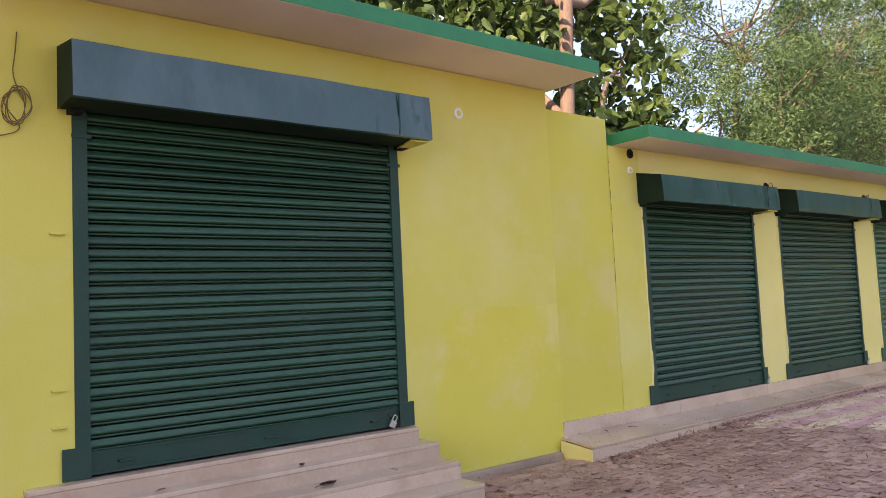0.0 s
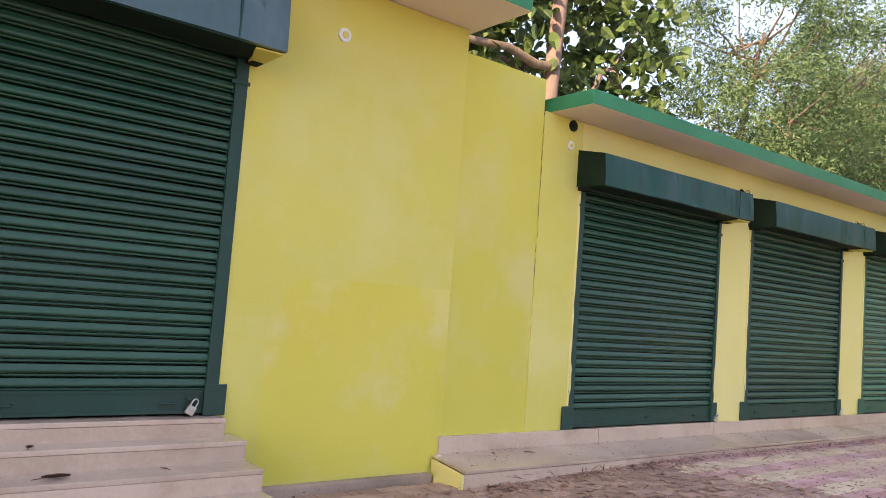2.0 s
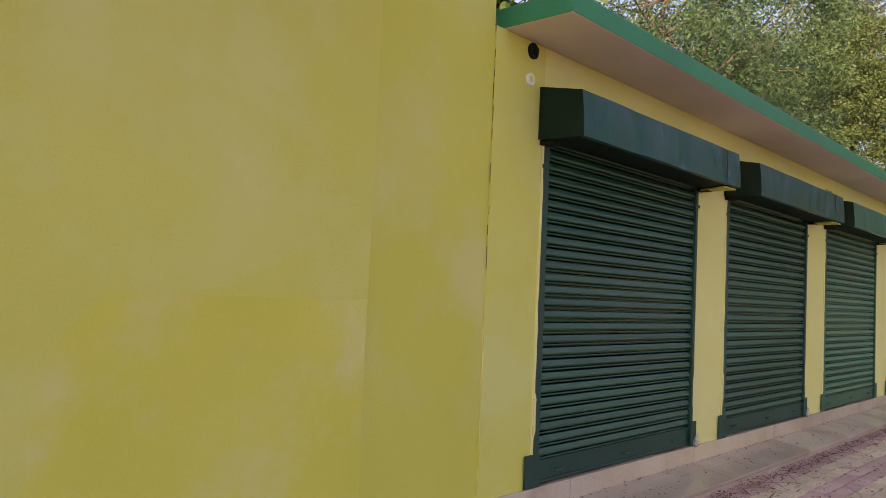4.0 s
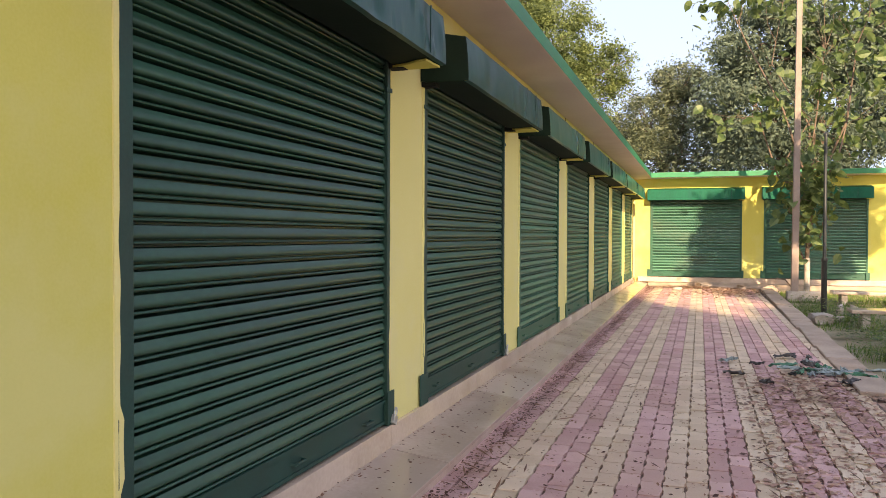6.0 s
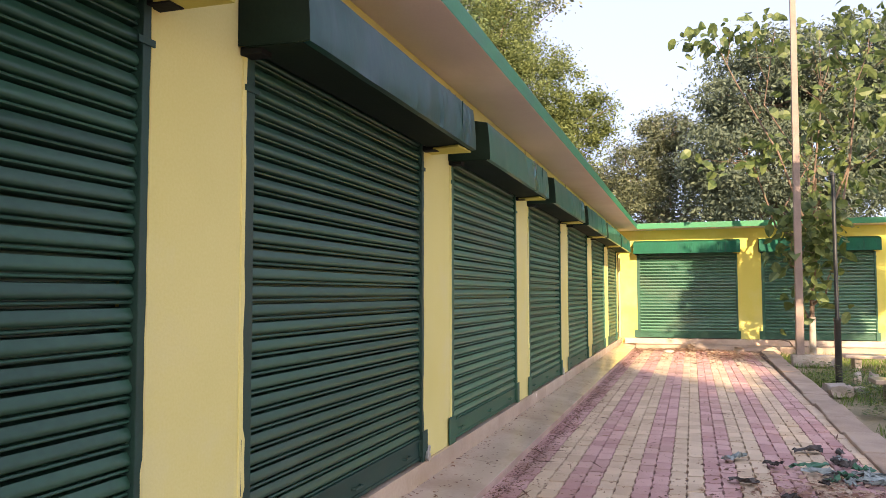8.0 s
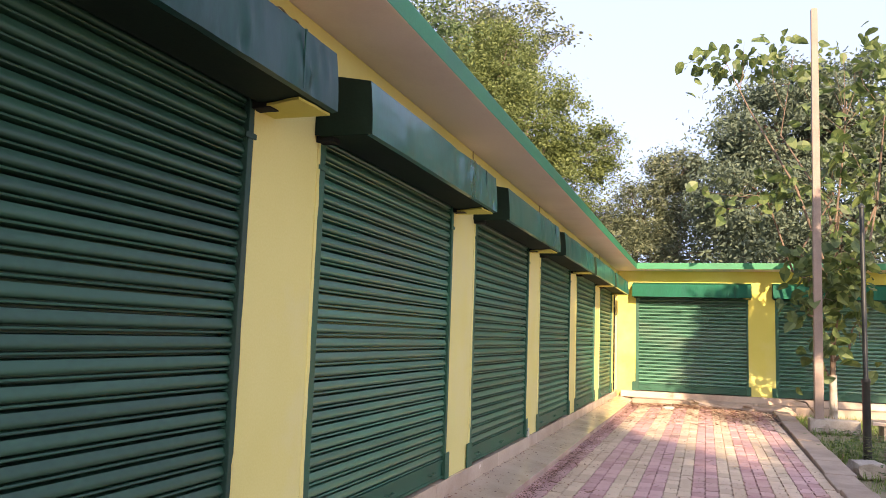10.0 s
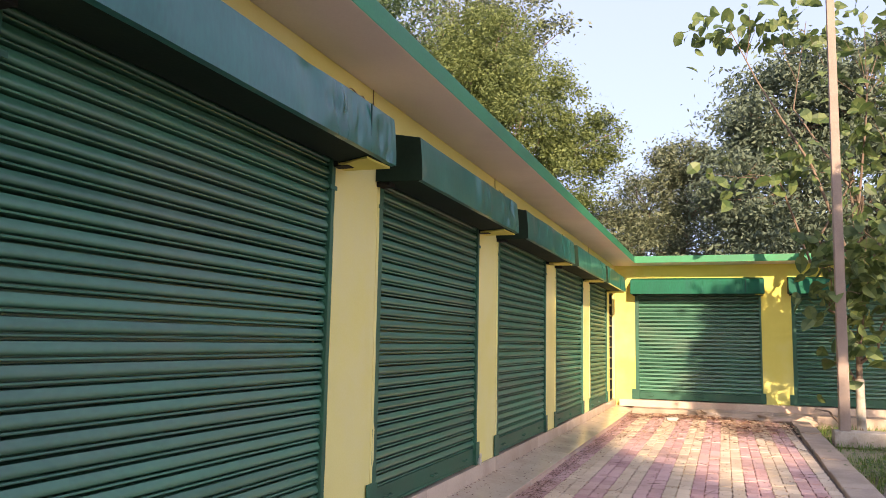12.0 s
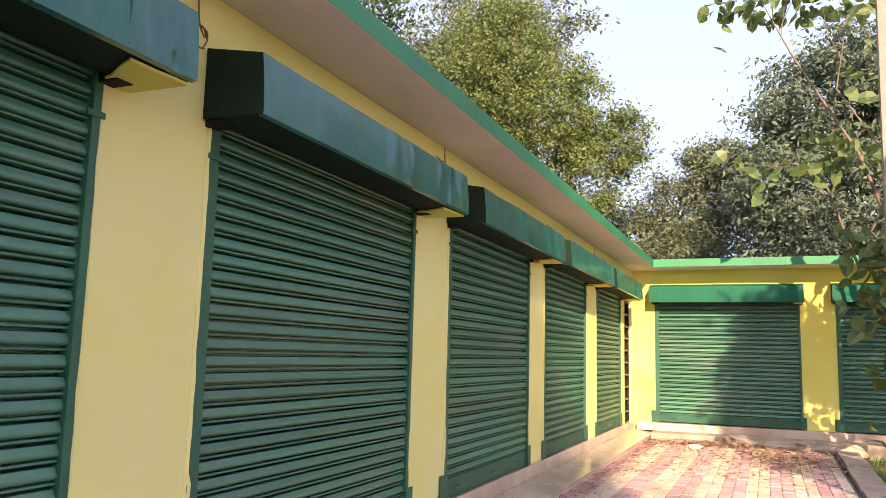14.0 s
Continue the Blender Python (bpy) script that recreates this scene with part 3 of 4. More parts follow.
def rock(name, x, y, z, sx, sy, sz, seed, material, label, category, rz=0):
    bm = bmesh.new()
    bmesh.ops.create_cube(bm, size=1)
    bmesh.ops.subdivide_edges(bm, edges=bm.edges[:], cuts=4, use_grid_fill=True)
    for v in bm.verts:
        n = noise.noise_vector(v.co * 1.7 + Vector((seed * 3.1, seed, 0))) * 0.22
        v.co = v.co.lerp(v.co.normalized() * 0.62, 0.35) + n
        v.co.x, v.co.y, v.co.z = v.co.x * sx, v.co.y * sy, v.co.z * sz
    ob = tagged(link(name, bm, material), label, category)
    return at(ob, x, y, z, rz)


rock("white_stone", 20.2, 1.93, -0.02, 0.36, 0.30, 0.18, 3, M["whitewash"], "whitewashed stone block in the grass by the kerb", "stone", 20)
rock("white_stone", 20.5, 1.60, -0.04, 0.36, 0.10, 0.08, 5, M["whitewash"], "whitewashed stone lying in the grass", "stone", -20)
rock("white_stone", 21.6, 1.42, 0.0, 0.11, 0.11, 0.22, 6, M["whitewash"], "small whitewashed stump beside the lamp post", "stone")
rock("white_stone", 21.75, 1.15, 0.0, 0.11, 0.12, 0.2, 7, M["whitewash"], "small whitewashed stump beside the lamp post", "stone")
rock("concrete_lump", 27.55, 3.3, 0.04, 0.3, 1.2, 0.2, 8, M["concrete"], "broken concrete lump against the end plinth", "rubble")
rock("concrete_lump", 27.45, 2.5, 0.02, 0.34, 0.9, 0.16, 9, M["concrete"], "broken concrete lump against the end plinth", "rubble", 8)
rock("concrete_lump", 26.6, 4.4, 0.02, 0.12, 0.2, 0.07, 10, M["whitewash"], "pale broken brick lying on the walk", "rubble", 30)


def plaster_edge_mesh(height, seed):
    """A thin uneven ridge of paint and plaster beside a guide rail."""
    bm = bmesh.new()
    n = 40
    rows = []
    for i in range(n + 1):
        z = height * i / n
        w = 0.010 + 0.010 * noise.noise((z * 6, seed, 0)) + (0.018 if noise.noise((z * 2.2, seed, 5)) > 0.42 else 0)
        rows.append([bm.verts.new(p) for p in ((-0.012, 0.002, z), (-0.010, -0.006, z), (max(w, 0.001) - 0.002, -0.0105, z), (max(w, 0.001), 0.002, z))])
    for a, b in zip(rows, rows[1:]):
        for k in range(3):
            bm.faces.new((a[k], a[k + 1], b[k + 1], b[k]))
    return bm


for k in range(3):
    pe = None
    for i, x in enumerate(LEFT):
        if i % 3 != k:
            continue
        if pe is None:
            pe = o = part("plaster_edge", plaster_edge_mesh(HOOD_Z0 - SHUT_Z - 0.22, 3 + k), M["yellow_row"], wall_row)
        else:
            o = part("plaster_edge", pe.data, None, wall_row)
        o.location = (x, WALL_Y, SHUT_Z + 0.2)
        o = part("plaster_edge", pe.data, None, wall_row)
        o.location, o.scale = (RIGHT[i], WALL_Y, SHUT_Z + 0.2), (-0.6, 1, 1)


# ---- small fittings on the walls ----
def disc_fitting(name, x, z, r, material, label, category, y=WALL_Y, hole=False):
    th = empty(name, (x, y, z), label, category)
    bm = bmesh.new()
    tube(bm, [(0, 0, 0), (0, -0.012, 0), (0, -0.016, 0)], [r, r, r * 0.85], 18)
    part("plate", bm, material, th, smooth=False)
    bm = bmesh.new()
    tube(bm, [(0, -0.016, 0), (0, -0.035 if hole else -0.02, 0)], [r * 0.5, r * 0.42], 12)
    part("holder" if hole else "screw_cap", bm, M["black"] if hole else M["yellow"], th)
    return th


disc_fitting("junction_cover", 5.43, 3.05, 0.05, M["white"], "round white junction cover on the yellow wall", "junction cover")
disc_fitting("junction_cover", 7.78, 2.72, 0.04, M["white"], "round white junction cover beside the hood", "junction cover")
disc_fitting("lamp_holder", 7.80, 2.90, 0.05, M["black"], "black bulb holder under the roof", "lamp holder", hole=True)
for i, x in enumerate(LEFT[1:]):
    disc_fitting("lamp_holder", x - 0.22, 2.72, 0.045, M["black"], "dark bulb holder above the shop pillar", "lamp holder", hole=True)


def wire(name, pts, r, label, material=None):
    cu = bpy.data.curves.new(name, "CURVE")
    cu.dimensions, cu.bevel_depth, cu.bevel_resolution = "3D", r, 1
    sp = cu.splines.new("NURBS")
    sp.points.add(len(pts) - 1)
    for p, c in zip(sp.points, pts):
        p.co = (*c, 1)
    sp.use_endpoint_u, sp.order_u = True, 3
    cu.materials.append(material or M["wire"])
    ob = new(name, cu)
    return tagged(ob, label, "wire")


rnd = random.Random(4)
pts = [(2.0, WALL_Y - 0.012, 3.13), (1.99, WALL_Y - 0.012, 2.98), (1.97, WALL_Y - 0.012, 2.86)]
for k in range(26):
    a = k * 1.15
    pts.append((1.99 + 0.075 * math.cos(a) + rnd.uniform(-0.03, 0.03), WALL_Y - 0.014 - rnd.uniform(0, 0.03), 2.68 + 0.12 * math.sin(a) + rnd.uniform(-0.03, 0.03)))
pts += [(2.03, WALL_Y - 0.012, 2.55), (1.96, WALL_Y - 0.012, 2.50), (1.86, WALL_Y - 0.012, 2.48)]
wire("loose_wire", pts, 0.0035, "tangled brown wire hanging on the yellow wall")
for i, x in enumerate(LEFT[1:]):
    big_coil = i in (2, 3, 5)
    pts = [(x - 0.13, WALL_Y - 0.006, SLAB_Z0), (x - 0.14, WALL_Y - 0.01, 2.8)]
    for k in range(14 if big_coil else 5):
        a = k * 0.9
        pts.append((x - 0.15 + 0.055 * math.cos(a), WALL_Y - 0.03 - 0.03 * (k % 3) / 3, 2.71 + 0.055 * math.sin(a)))
    if not big_coil:
        pts = pts[2:]
    wire("loose_wire", pts, 0.004, "brown wire coiled above the shop pillar")
    wire("loose_wire", [(x + 1.9, HOOD_Y + 0.05, HOOD_Z1 + 0.005), (x + 1.95, HOOD_Y + 0.06, HOOD_Z1 + 0.05), (x + 2.05, HOOD_Y + 0.06, HOOD_Z1 + 0.02), (x + 2.1, HOOD_Y + 0.05, HOOD_Z1 + 0.04), (x + 2.14, HOOD_Y + 0.06, HOOD_Z1 + 0.004)], 0.004, "bent wire lying on the shutter hood")


def padlock(x, y, z, label):
    th = empty("padlock", (x, y, z), label, "padlock", "padlocks on the shutters")
    part("body", boxes((-0.026, 0.026, -0.012, 0.012, -0.055, 0.0), bevel=0.005), M["brass"], th)
    bm = bmesh.new()
    tube(bm, [(-0.017, 0, -0.005)] + [(-0.017 * math.cos(a), 0, 0.03 + 0.017 * math.sin(a)) for a in (0, 0.8, 1.57, 2.34, 3.14)] + [(0.017, 0, -0.005)], 0.005, 6)
    part("shackle", bm, M["brass"], th, smooth=True)
    bm = boxes((-0.05, 0.03, 0.013, 0.03, 0.02, 0.035), bevel=0.002)
    part("hasp", bm, M["rail"], th)
    th.rotation_euler.y = 0.5
    return th


padlock(4.60, WALL_Y - 0.03, 0.50, "steel padlock on the first shutter's bottom rail")
for i in (0, 1, 3):
    padlock(RIGHT[i] + 0.03, WALL_Y - 0.03, SHUT_Z + 0.05, "steel padlock at the foot of the shutter")

for z in (1.92, 0.98, 0.76):
    tagged(link("wall_peg", boxes((2.17, 2.255, WALL_Y - 0.022, WALL_Y + 0.02, z - 0.008, z + 0.008), bevel=0.004), M["yellow"]), "short yellow painted iron peg beside the first shutter", "peg", "pegs in the yellow wall")

def curled_leaf(x, y, z, size, rz, seed):
    """One dry leaf: a pointed blade with raised, uneven margins and a stalk."""
    bm = bmesh.new()
    rows = []
    for i in range(9):
        k = i / 8
        w = 0.30 * size * math.sin(math.pi * min(1, k * 0.92 + 0.06)) ** 0.8
        rows.append([bm.verts.new(((k - 0.5) * size, s * w, 0.006 + 0.05 * size * abs(s) * (1 + noise.noise((k * 5, s, seed))) + 0.03 * size * (k - 0.5) ** 2)) for s in (-1, -0.5, 0, 0.5, 1)])
    for a, b in zip(rows, rows[1:]):
        for q in range(4):
            bm.faces.new((a[q], b[q], b[q + 1], a[q + 1]))
    bmesh.ops.solidify(bm, geom=bm.faces[:], thickness=0.0015)
    tube(bm, [(-0.5 * size, 0, 0.006), (-0.68 * size, 0.03 * size, 0.004), (-0.82 * size, 0.01 * size, 0.003)], 0.0022, 5)
    return at(tagged(link("dead_leaf", bm, M["litter"], smooth=True), "large curled dry brown leaf lying on the stone", "leaf", "large dead leaves"), x, y, z, rz)


curled_leaf(3.80, 5.22, 0.206, 0.14, 10, 1)
curled_leaf(3.70, 5.40, 0.326, 0.07, 70, 2)
curled_leaf(2.75, 5.42, 0.326, 0.06, 20, 3)
curled_leaf(4.35, 5.25, 0.206, 0.05, 130, 4)
curled_leaf(7.35, 5.45, 0.096, 0.08, 160, 5)
curled_leaf(7.0, 5.48, 0.102, 0.06, 60, 6)

# plaster seam and crack lines along the joining wall
crack = bmesh.new()
rnd = random.Random(7)
z = 3.0
while z > 1.5:
    l = rnd.uniform(0.04, 0.16)
    x = 7.442 + rnd.uniform(-0.004, 0.004)
    box(crack, x - 0.001, x + 0.001, WALL_Y - 0.0006, WALL_Y + 0.0035, z - l, z)
    z -= l + rnd.uniform(0.03, 0.14)
tagged(link("wall_crack", crack, M["wire"]), "thin broken crack down the yellow wall joint", "crack", kind="structure")


# ---- leaves and trees ----
def quads(name, verts, n_per, material):
    """A mesh of many polygons with n_per corners each, from an array of corners."""
    n = len(verts) // n_per
    me = bpy.data.meshes.new(name)
    me.vertices.add(len(verts))
    me.vertices.foreach_set("co", verts.astype(np.float32).ravel())
    me.loops.add(len(verts))
    me.loops.foreach_set("vertex_index", np.arange(len(verts), dtype=np.int32))
    me.polygons.add(n)
    me.polygons.foreach_set("loop_start", np.arange(0, len(verts), n_per, dtype=np.int32))
    me.polygons.foreach_set("loop_total", np.full(n, n_per, dtype=np.int32))
    me.update(calc_edges=True)
    me.materials.append(material)
    return me


def unit(a):
    return a / np.maximum(np.linalg.norm(a, axis=1, keepdims=True), 1e-9)


def leaf_corners(c, size, aspect, rng, droop=0.3, up=0.6, broad=False):
    """Corners of one leaf at each centre: a pointed diamond, or a broad six-cornered blade folded along its rib."""
    n = len(c)
    d = rng.normal(size=(n, 3))
    d[:, 2] = d[:, 2] * 0.6 - droop
    d = unit(d)
    nor = rng.normal(size=(n, 3)) * 0.8
    nor[:, 2] += up
    s = unit(np.cross(d, nor))
    nn = np.cross(s, d)
    L = (size * rng.uniform(0.6, 1.25, n))[:, None]
    W = L * aspect
    if not broad:
        p = np.stack([c, c + d * L * 0.45 + s * W * 0.5, c + d * L, c + d * L * 0.45 - s * W * 0.5], 1)
        return p.reshape(-1, 3)
    tip = c + d * L - nn * L * 0.12
    mid = c + d * L * 0.5
    l1 = c + d * L * 0.16 + s * W * 0.38 + nn * W * 0.07
    l2 = c + d * L * 0.42 + s * W * 0.50 + nn * W * 0.09
    l3 = c + d * L * 0.75 + s * W * 0.33 + nn * W * 0.02
    r1 = c + d * L * 0.16 - s * W * 0.38 + nn * W * 0.07
    r2 = c + d * L * 0.42 - s * W * 0.50 + nn * W * 0.09
    r3 = c + d * L * 0.75 - s * W * 0.33 + nn * W * 0.02
    p = np.stack([c, mid, l2, l1, mid, tip, l3, l2, c, r1, r2, mid, mid, r2, r3, tip], 1)
    return p.reshape(-1, 3)


def tree(name, base, lobes, trunk_r, leaves, size, aspect, leaf_mat, bark, label, seed, clumps=260, clump_r=0.45, broad=False,
         droop=0.3, up=0.6, lean=(0, 0), fork=0.45, twigs=60, white_base=0.0):
    """A tapered trunk with limbs to each lobe, twigs, and a crown of leaves in clumps with gaps."""
    rng = np.random.default_rng(seed)
    th = empty(name, base, label, "tree")
    lob = np.array(lobes, float)
    top = lob[:, 2].max()
    fz = fork * lob[:, 2].mean()
    bm = bmesh.new()
    n = 7
    spine = []
    for i in range(n):
        k = i / (n - 1)
        spine.append((lean[0] * k + 0.08 * math.sin(3 * k + seed), lean[1] * k + 0.08 * math.cos(2.3 * k + seed) - 0.08 * math.cos(seed), -0.15 + (fz + 0.15) * k))
    tube(bm, spine, [trunk_r * (1.25 - 0.5 * min(1, i / (n - 1) + 0.3)) for i in range(n)], 10)
    head = Vector(spine[-1])
    w = lob[:, 3] * lob[:, 4] * lob[:, 5]
    w = w ** 0.67
    w /= w.sum()
    pick = rng.choice(len(lob), clumps, p=w)
    d = unit(rng.normal(size=(clumps, 3)))
    r = rng.uniform(0.25, 1.0, clumps) ** 0.5
    cc = lob[pick, :3] + d * lob[pick, 3:6] * r[:, None]
    for i, L in enumerate(lob):
        c = Vector(L[:3])
        k0 = max(0.15, min(1.0, (c.z - 0.5) / fz))
        low = spine[int(k0 * (n - 1))]
        root = head if c.z > fz else Vector(low)
        a = root.lerp(c, 0.35) + Vector(rng.normal(size=3) * 0.25)
        b = root.lerp(c, 0.7) + Vector(rng.normal(size=3) * (0.3 if c.z > fz else 0.08)) + Vector((0, 0, 0.2 if c.z > fz else 0.05))
        tube(bm, [root, a, b, c], [trunk_r * 0.6, trunk_r * 0.42, trunk_r * 0.28, trunk_r * 0.12], 7)
        mine = np.where(pick == i)[0][: max(3, int(twigs * w[i]))]
        for j in mine:
            e = Vector(cc[j])
            s0 = b.lerp(c, rng.uniform(0.0, 1.0))
            tube(bm, [s0, s0.lerp(e, 0.5) + Vector(rng.normal(size=3) * 0.12), e], [trunk_r * 0.14, trunk_r * 0.09, trunk_r * 0.04], 5)
    part("trunk", bm, bark, th, smooth=True)
    if white_base:
        bm = bmesh.new()
        tube(bm, [(0, 0, -0.1), (0, 0, white_base * 0.6), (lean[0] * 0.2, lean[1] * 0.2, white_base)], [trunk_r * 1.3, trunk_r * 1.22, trunk_r * 1.18], 12)
        part("painted_foot", bm, M["whitewash"], th, "whitewashed foot of the trunk", smooth=True)
    k = rng.integers(0, clumps, leaves)
    spread = clump_r * rng.uniform(0.6, 1.3, clumps)[k][:, None]
    c = cc[k] + rng.normal(size=(leaves, 3)) * spread * np.array([0.6, 0.6, 0.42])
    part("crown", quads("crown", leaf_corners(c, size, aspect, rng, droop, up, broad), 4, leaf_mat), None, th)
    return th


# broad-leaved teaks behind the gap between the two blocks
tk = tree("teak_tree", (12.2, 10.5, 0), [(0.2, 1.2, 5.6, 1.6, 0.9, 1.4), (1.8, 0.8, 5.0, 1.4, 1.2, 1.4), (-1.4, 1.2, 6.6, 1.5, 1.1, 1.3), (0.6, 1.2, 8.2, 1.8, 1.0, 1.4), (3.0, 0.8, 6.6, 1.3, 1.2, 1.7), (4.0, 1.0, 4.8, 1.2, 1.2, 1.0), (2.2, 1.0, 8.0, 1.2, 1.2, 1.2)], 0.19, 3400, 0.32, 0.62, M["leaf_teak"], M["bark_pink"],
     "tall teak with pinkish trunk and broad green leaves", 3, clumps=300, clump_r=0.5, broad=True, droop=0.7, up=0.3, fork=1.15, lean=(0.5, 0))
bm = bmesh.new()
tube(bm, [(-2.6, 0.1, 5.45), (-1.7, 0, 5.62), (-0.85, 0, 5.72), (-0.2, 0, 5.60), (0.3, 0, 5.66)], [0.05, 0.065, 0.075, 0.085, 0.09], 8)
part("bough", bm, M["bark"], tk, "dark bent bough crossing the trunk", smooth=True)
tree("teak_tree", (7.6, 10.8, 0), [(0, 0.9, 7.5, 1.6, 1.0, 1.5), (1.7, 0.8, 6.4, 1.5, 1.0, 1.3), (3.0, 0.8, 5.6, 1.3, 1.0, 1.2), (-1.4, 0.8, 6.6, 1.2, 1.0, 1.2), (3.6, 0.8, 7.4, 1.3, 1.0, 1.2)], 0.15, 2400, 0.32, 0.62, M["leaf_teak"], M["bark_pink"],
     "teak with pinkish trunk behind the first block", 5, clumps=230, clump_r=0.5, broad=True, droop=0.7, up=0.3, fork=1.1)
# feathery trees behind the row
tree("neem_tree", (19.6, 11.4, 0), [(0, -1.5, 6.2, 2.2, 1.8, 1.6), (2.5, -1, 5.6, 2.2, 2.0, 1.7), (-2.4, -0.5, 5.2, 1.8, 1.6, 1.5), (0.5, -0.5, 8.6, 2.8, 2.2, 1.9), (3.6, -1.6, 8.0, 2.2, 2, 1.8), (-1.0, -2.6, 4.6, 1.6, 1.2, 1.0), (5.4, -1.5, 5.6, 1.8, 1.8, 1.8)], 0.26, 60000, 0.13, 0.32, M["leaf_neem"], M["bark"],
     "spreading neem with fine feathery leaves behind the shops", 8, clumps=380, clump_r=0.46, droop=0.6, up=0.4, twigs=70)
tree("neem_tree", (28.0, 13.0, 0), [(0, 0, 7.5, 2.8, 2.6, 2.2), (2.4, -1, 6, 2.4, 2.2, 2), (-2.6, -0.5, 6.2, 2.4, 2.2, 2.2), (0, 0, 10, 2.6, 2.4, 2.0)], 0.26, 36000, 0.15, 0.34, M["leaf_neem"], M["bark"],
     "neem with fine leaves behind the shops", 9, clumps=320, clump_r=0.6, droop=0.6, up=0.4, twigs=90)
# yellow-green tree over the roof, with a sparse taller one behind it
tree("roadside_tree", (37.0, 11.2, 0), [(-0.6, -1.9, 6.4, 2.0, 1.9, 2.0), (-0.4, -1.5, 9.0, 2.2, 2.1, 1.9), (0.4, 1.4, 9.8, 2.6, 2.6, 2.2), (0.6, 0.4, 11.6, 2.4, 2.4, 1.5), (-1.6, 1.6, 6.8, 2.4, 2.4, 2.4), (0.2, -3.6, 7.9, 1.2, 1.2, 1.1), (0, 4.6, 8.6, 2.6, 2.4, 2.6)], 0.3, 150000, 0.125, 0.48, M["leaf_yellow"], M["bark"],
     "round-crowned tree with yellow-green leaves behind the shops", 12, clumps=900, clump_r=0.42, droop=0.4, up=0.5, twigs=80)
tree("roadside_tree", (44.0, 15.0, 0), [(0, -3.2, 15.4, 2.6, 2.6, 1.4), (0, 0, 15.5, 3, 3, 2), (0, 3.5, 14.0, 3, 3, 2), (0, -1.0, 12.5, 3, 3, 2)], 0.3, 16000, 0.22, 0.45, M["leaf_grey"], M["bark"],
     "tall thin-crowned tree with grey-green leaves", 14, clumps=260, clump_r=0.6, droop=0.4, up=0.4, twigs=120)
# dark mangoes beyond the end block
MANGO = "dense dark green mango tree behind the end block"
tree("mango_tree", (37.0, 0.6, 0), [(0, 0.8, 8.6, 2.4, 2.2, 2.0), (0, -1.6, 9.0, 2.4, 2.4, 2.0), (-0.8, 1.6, 6.0, 2.2, 1.8, 2.0), (-0.8, -0.9, 5.6, 2.4, 2.4, 2.2), (0, -3.4, 7.0, 2.2, 2.2, 2.4), (-1.2, 0.6, 4.0, 1.8, 2.4, 1.2)], 0.3, 90000, 0.19, 0.38, M["leaf_dark"], M["bark"], MANGO, 21, clumps=420, clump_r=0.55, droop=0.7, up=0.5, twigs=110)
tree("mango_tree", (38.5, -7.0, 0), [(0, 0, 8.2, 3.0, 3.0, 2.4), (0, 2.6, 6.4, 2.2, 2.4, 2.4), (0, -3, 6.5, 2.4, 2.6, 2.4), (-0.8, 0, 4.6, 2.6, 3.4, 1.8)], 0.3, 50000, 0.20, 0.38, M["leaf_dark"], M["bark"], MANGO, 22, clumps=320, clump_r=0.6, droop=0.7, up=0.5, twigs=90)
tree("roadside_tree", (42.0, 5.6, 0), [(0, 0.5, 6.6, 2.0, 1.8, 1.5), (0, -1.8, 7.0, 2.0, 1.8, 1.7), (0, 2.6, 5.2, 2.0, 1.5, 1.5), (-1, -0.5, 4.6, 2.4, 3.0, 1.5), (0, -0.8, 8.2, 1.2, 1.3, 0.9)], 0.24, 50000, 0.17, 0.36, M["leaf_grey"], M["bark"],
     "bushy grey-green tree in the distance", 23, clumps=360, clump_r=0.5, droop=0.4, up=0.4, twigs=110)
# the broad-leaved tree beside the pole
tree("broad_leaf_tree", (26.2, 1.42, 0), [(0.2, 0.2, 4.5, 0.9, 1.0, 0.9), (0.4, 1.5, 4.3, 0.8, 0.9, 0.6), (-0.6, 0.45, 2.2, 0.5, 0.5, 0.8), (-0.35, -0.4, 1.9, 0.5, 0.4, 0.9), (-0.5, 0.1, 3.1, 0.7, 0.8, 0.6), (-0.5, 0.2, 1.3, 0.4, 0.5, 0.6), (-0.4, 0.0, 2.6, 0.6, 0.6, 0.8), (0.6, -1.0, 4.8, 1.2, 1.2, 1.4), (0.4, -0.4, 6.2, 1.2, 1.4, 1.1), (1.6, 1.8, 7.6, 0.9, 1.0, 0.35), (1.8, 0.4, 7.7, 1.0, 1.0, 0.5), (1.0, -1.6, 7.2, 1.4, 1.2, 0.8), (-0.55, 0.35, 1.7, 0.45, 0.45, 0.7), (-0.35, 0.35, 2.5, 0.5, 0.5, 0.7), (-0.45, -0.15, 2.2, 0.45, 0.4, 0.7), (-0.8, 0.75, 0.4, 0.30, 0.30, 0.2)], 0.055, 1000, 0.275, 0.66, M["leaf_broad"], M["bark"],
     "young tree with large drooping leaves beside the pole", 31, clumps=360, clump_r=0.28, broad=True, droop=0.75, up=0.35, fork=0.62, twigs=50, white_base=0.85)
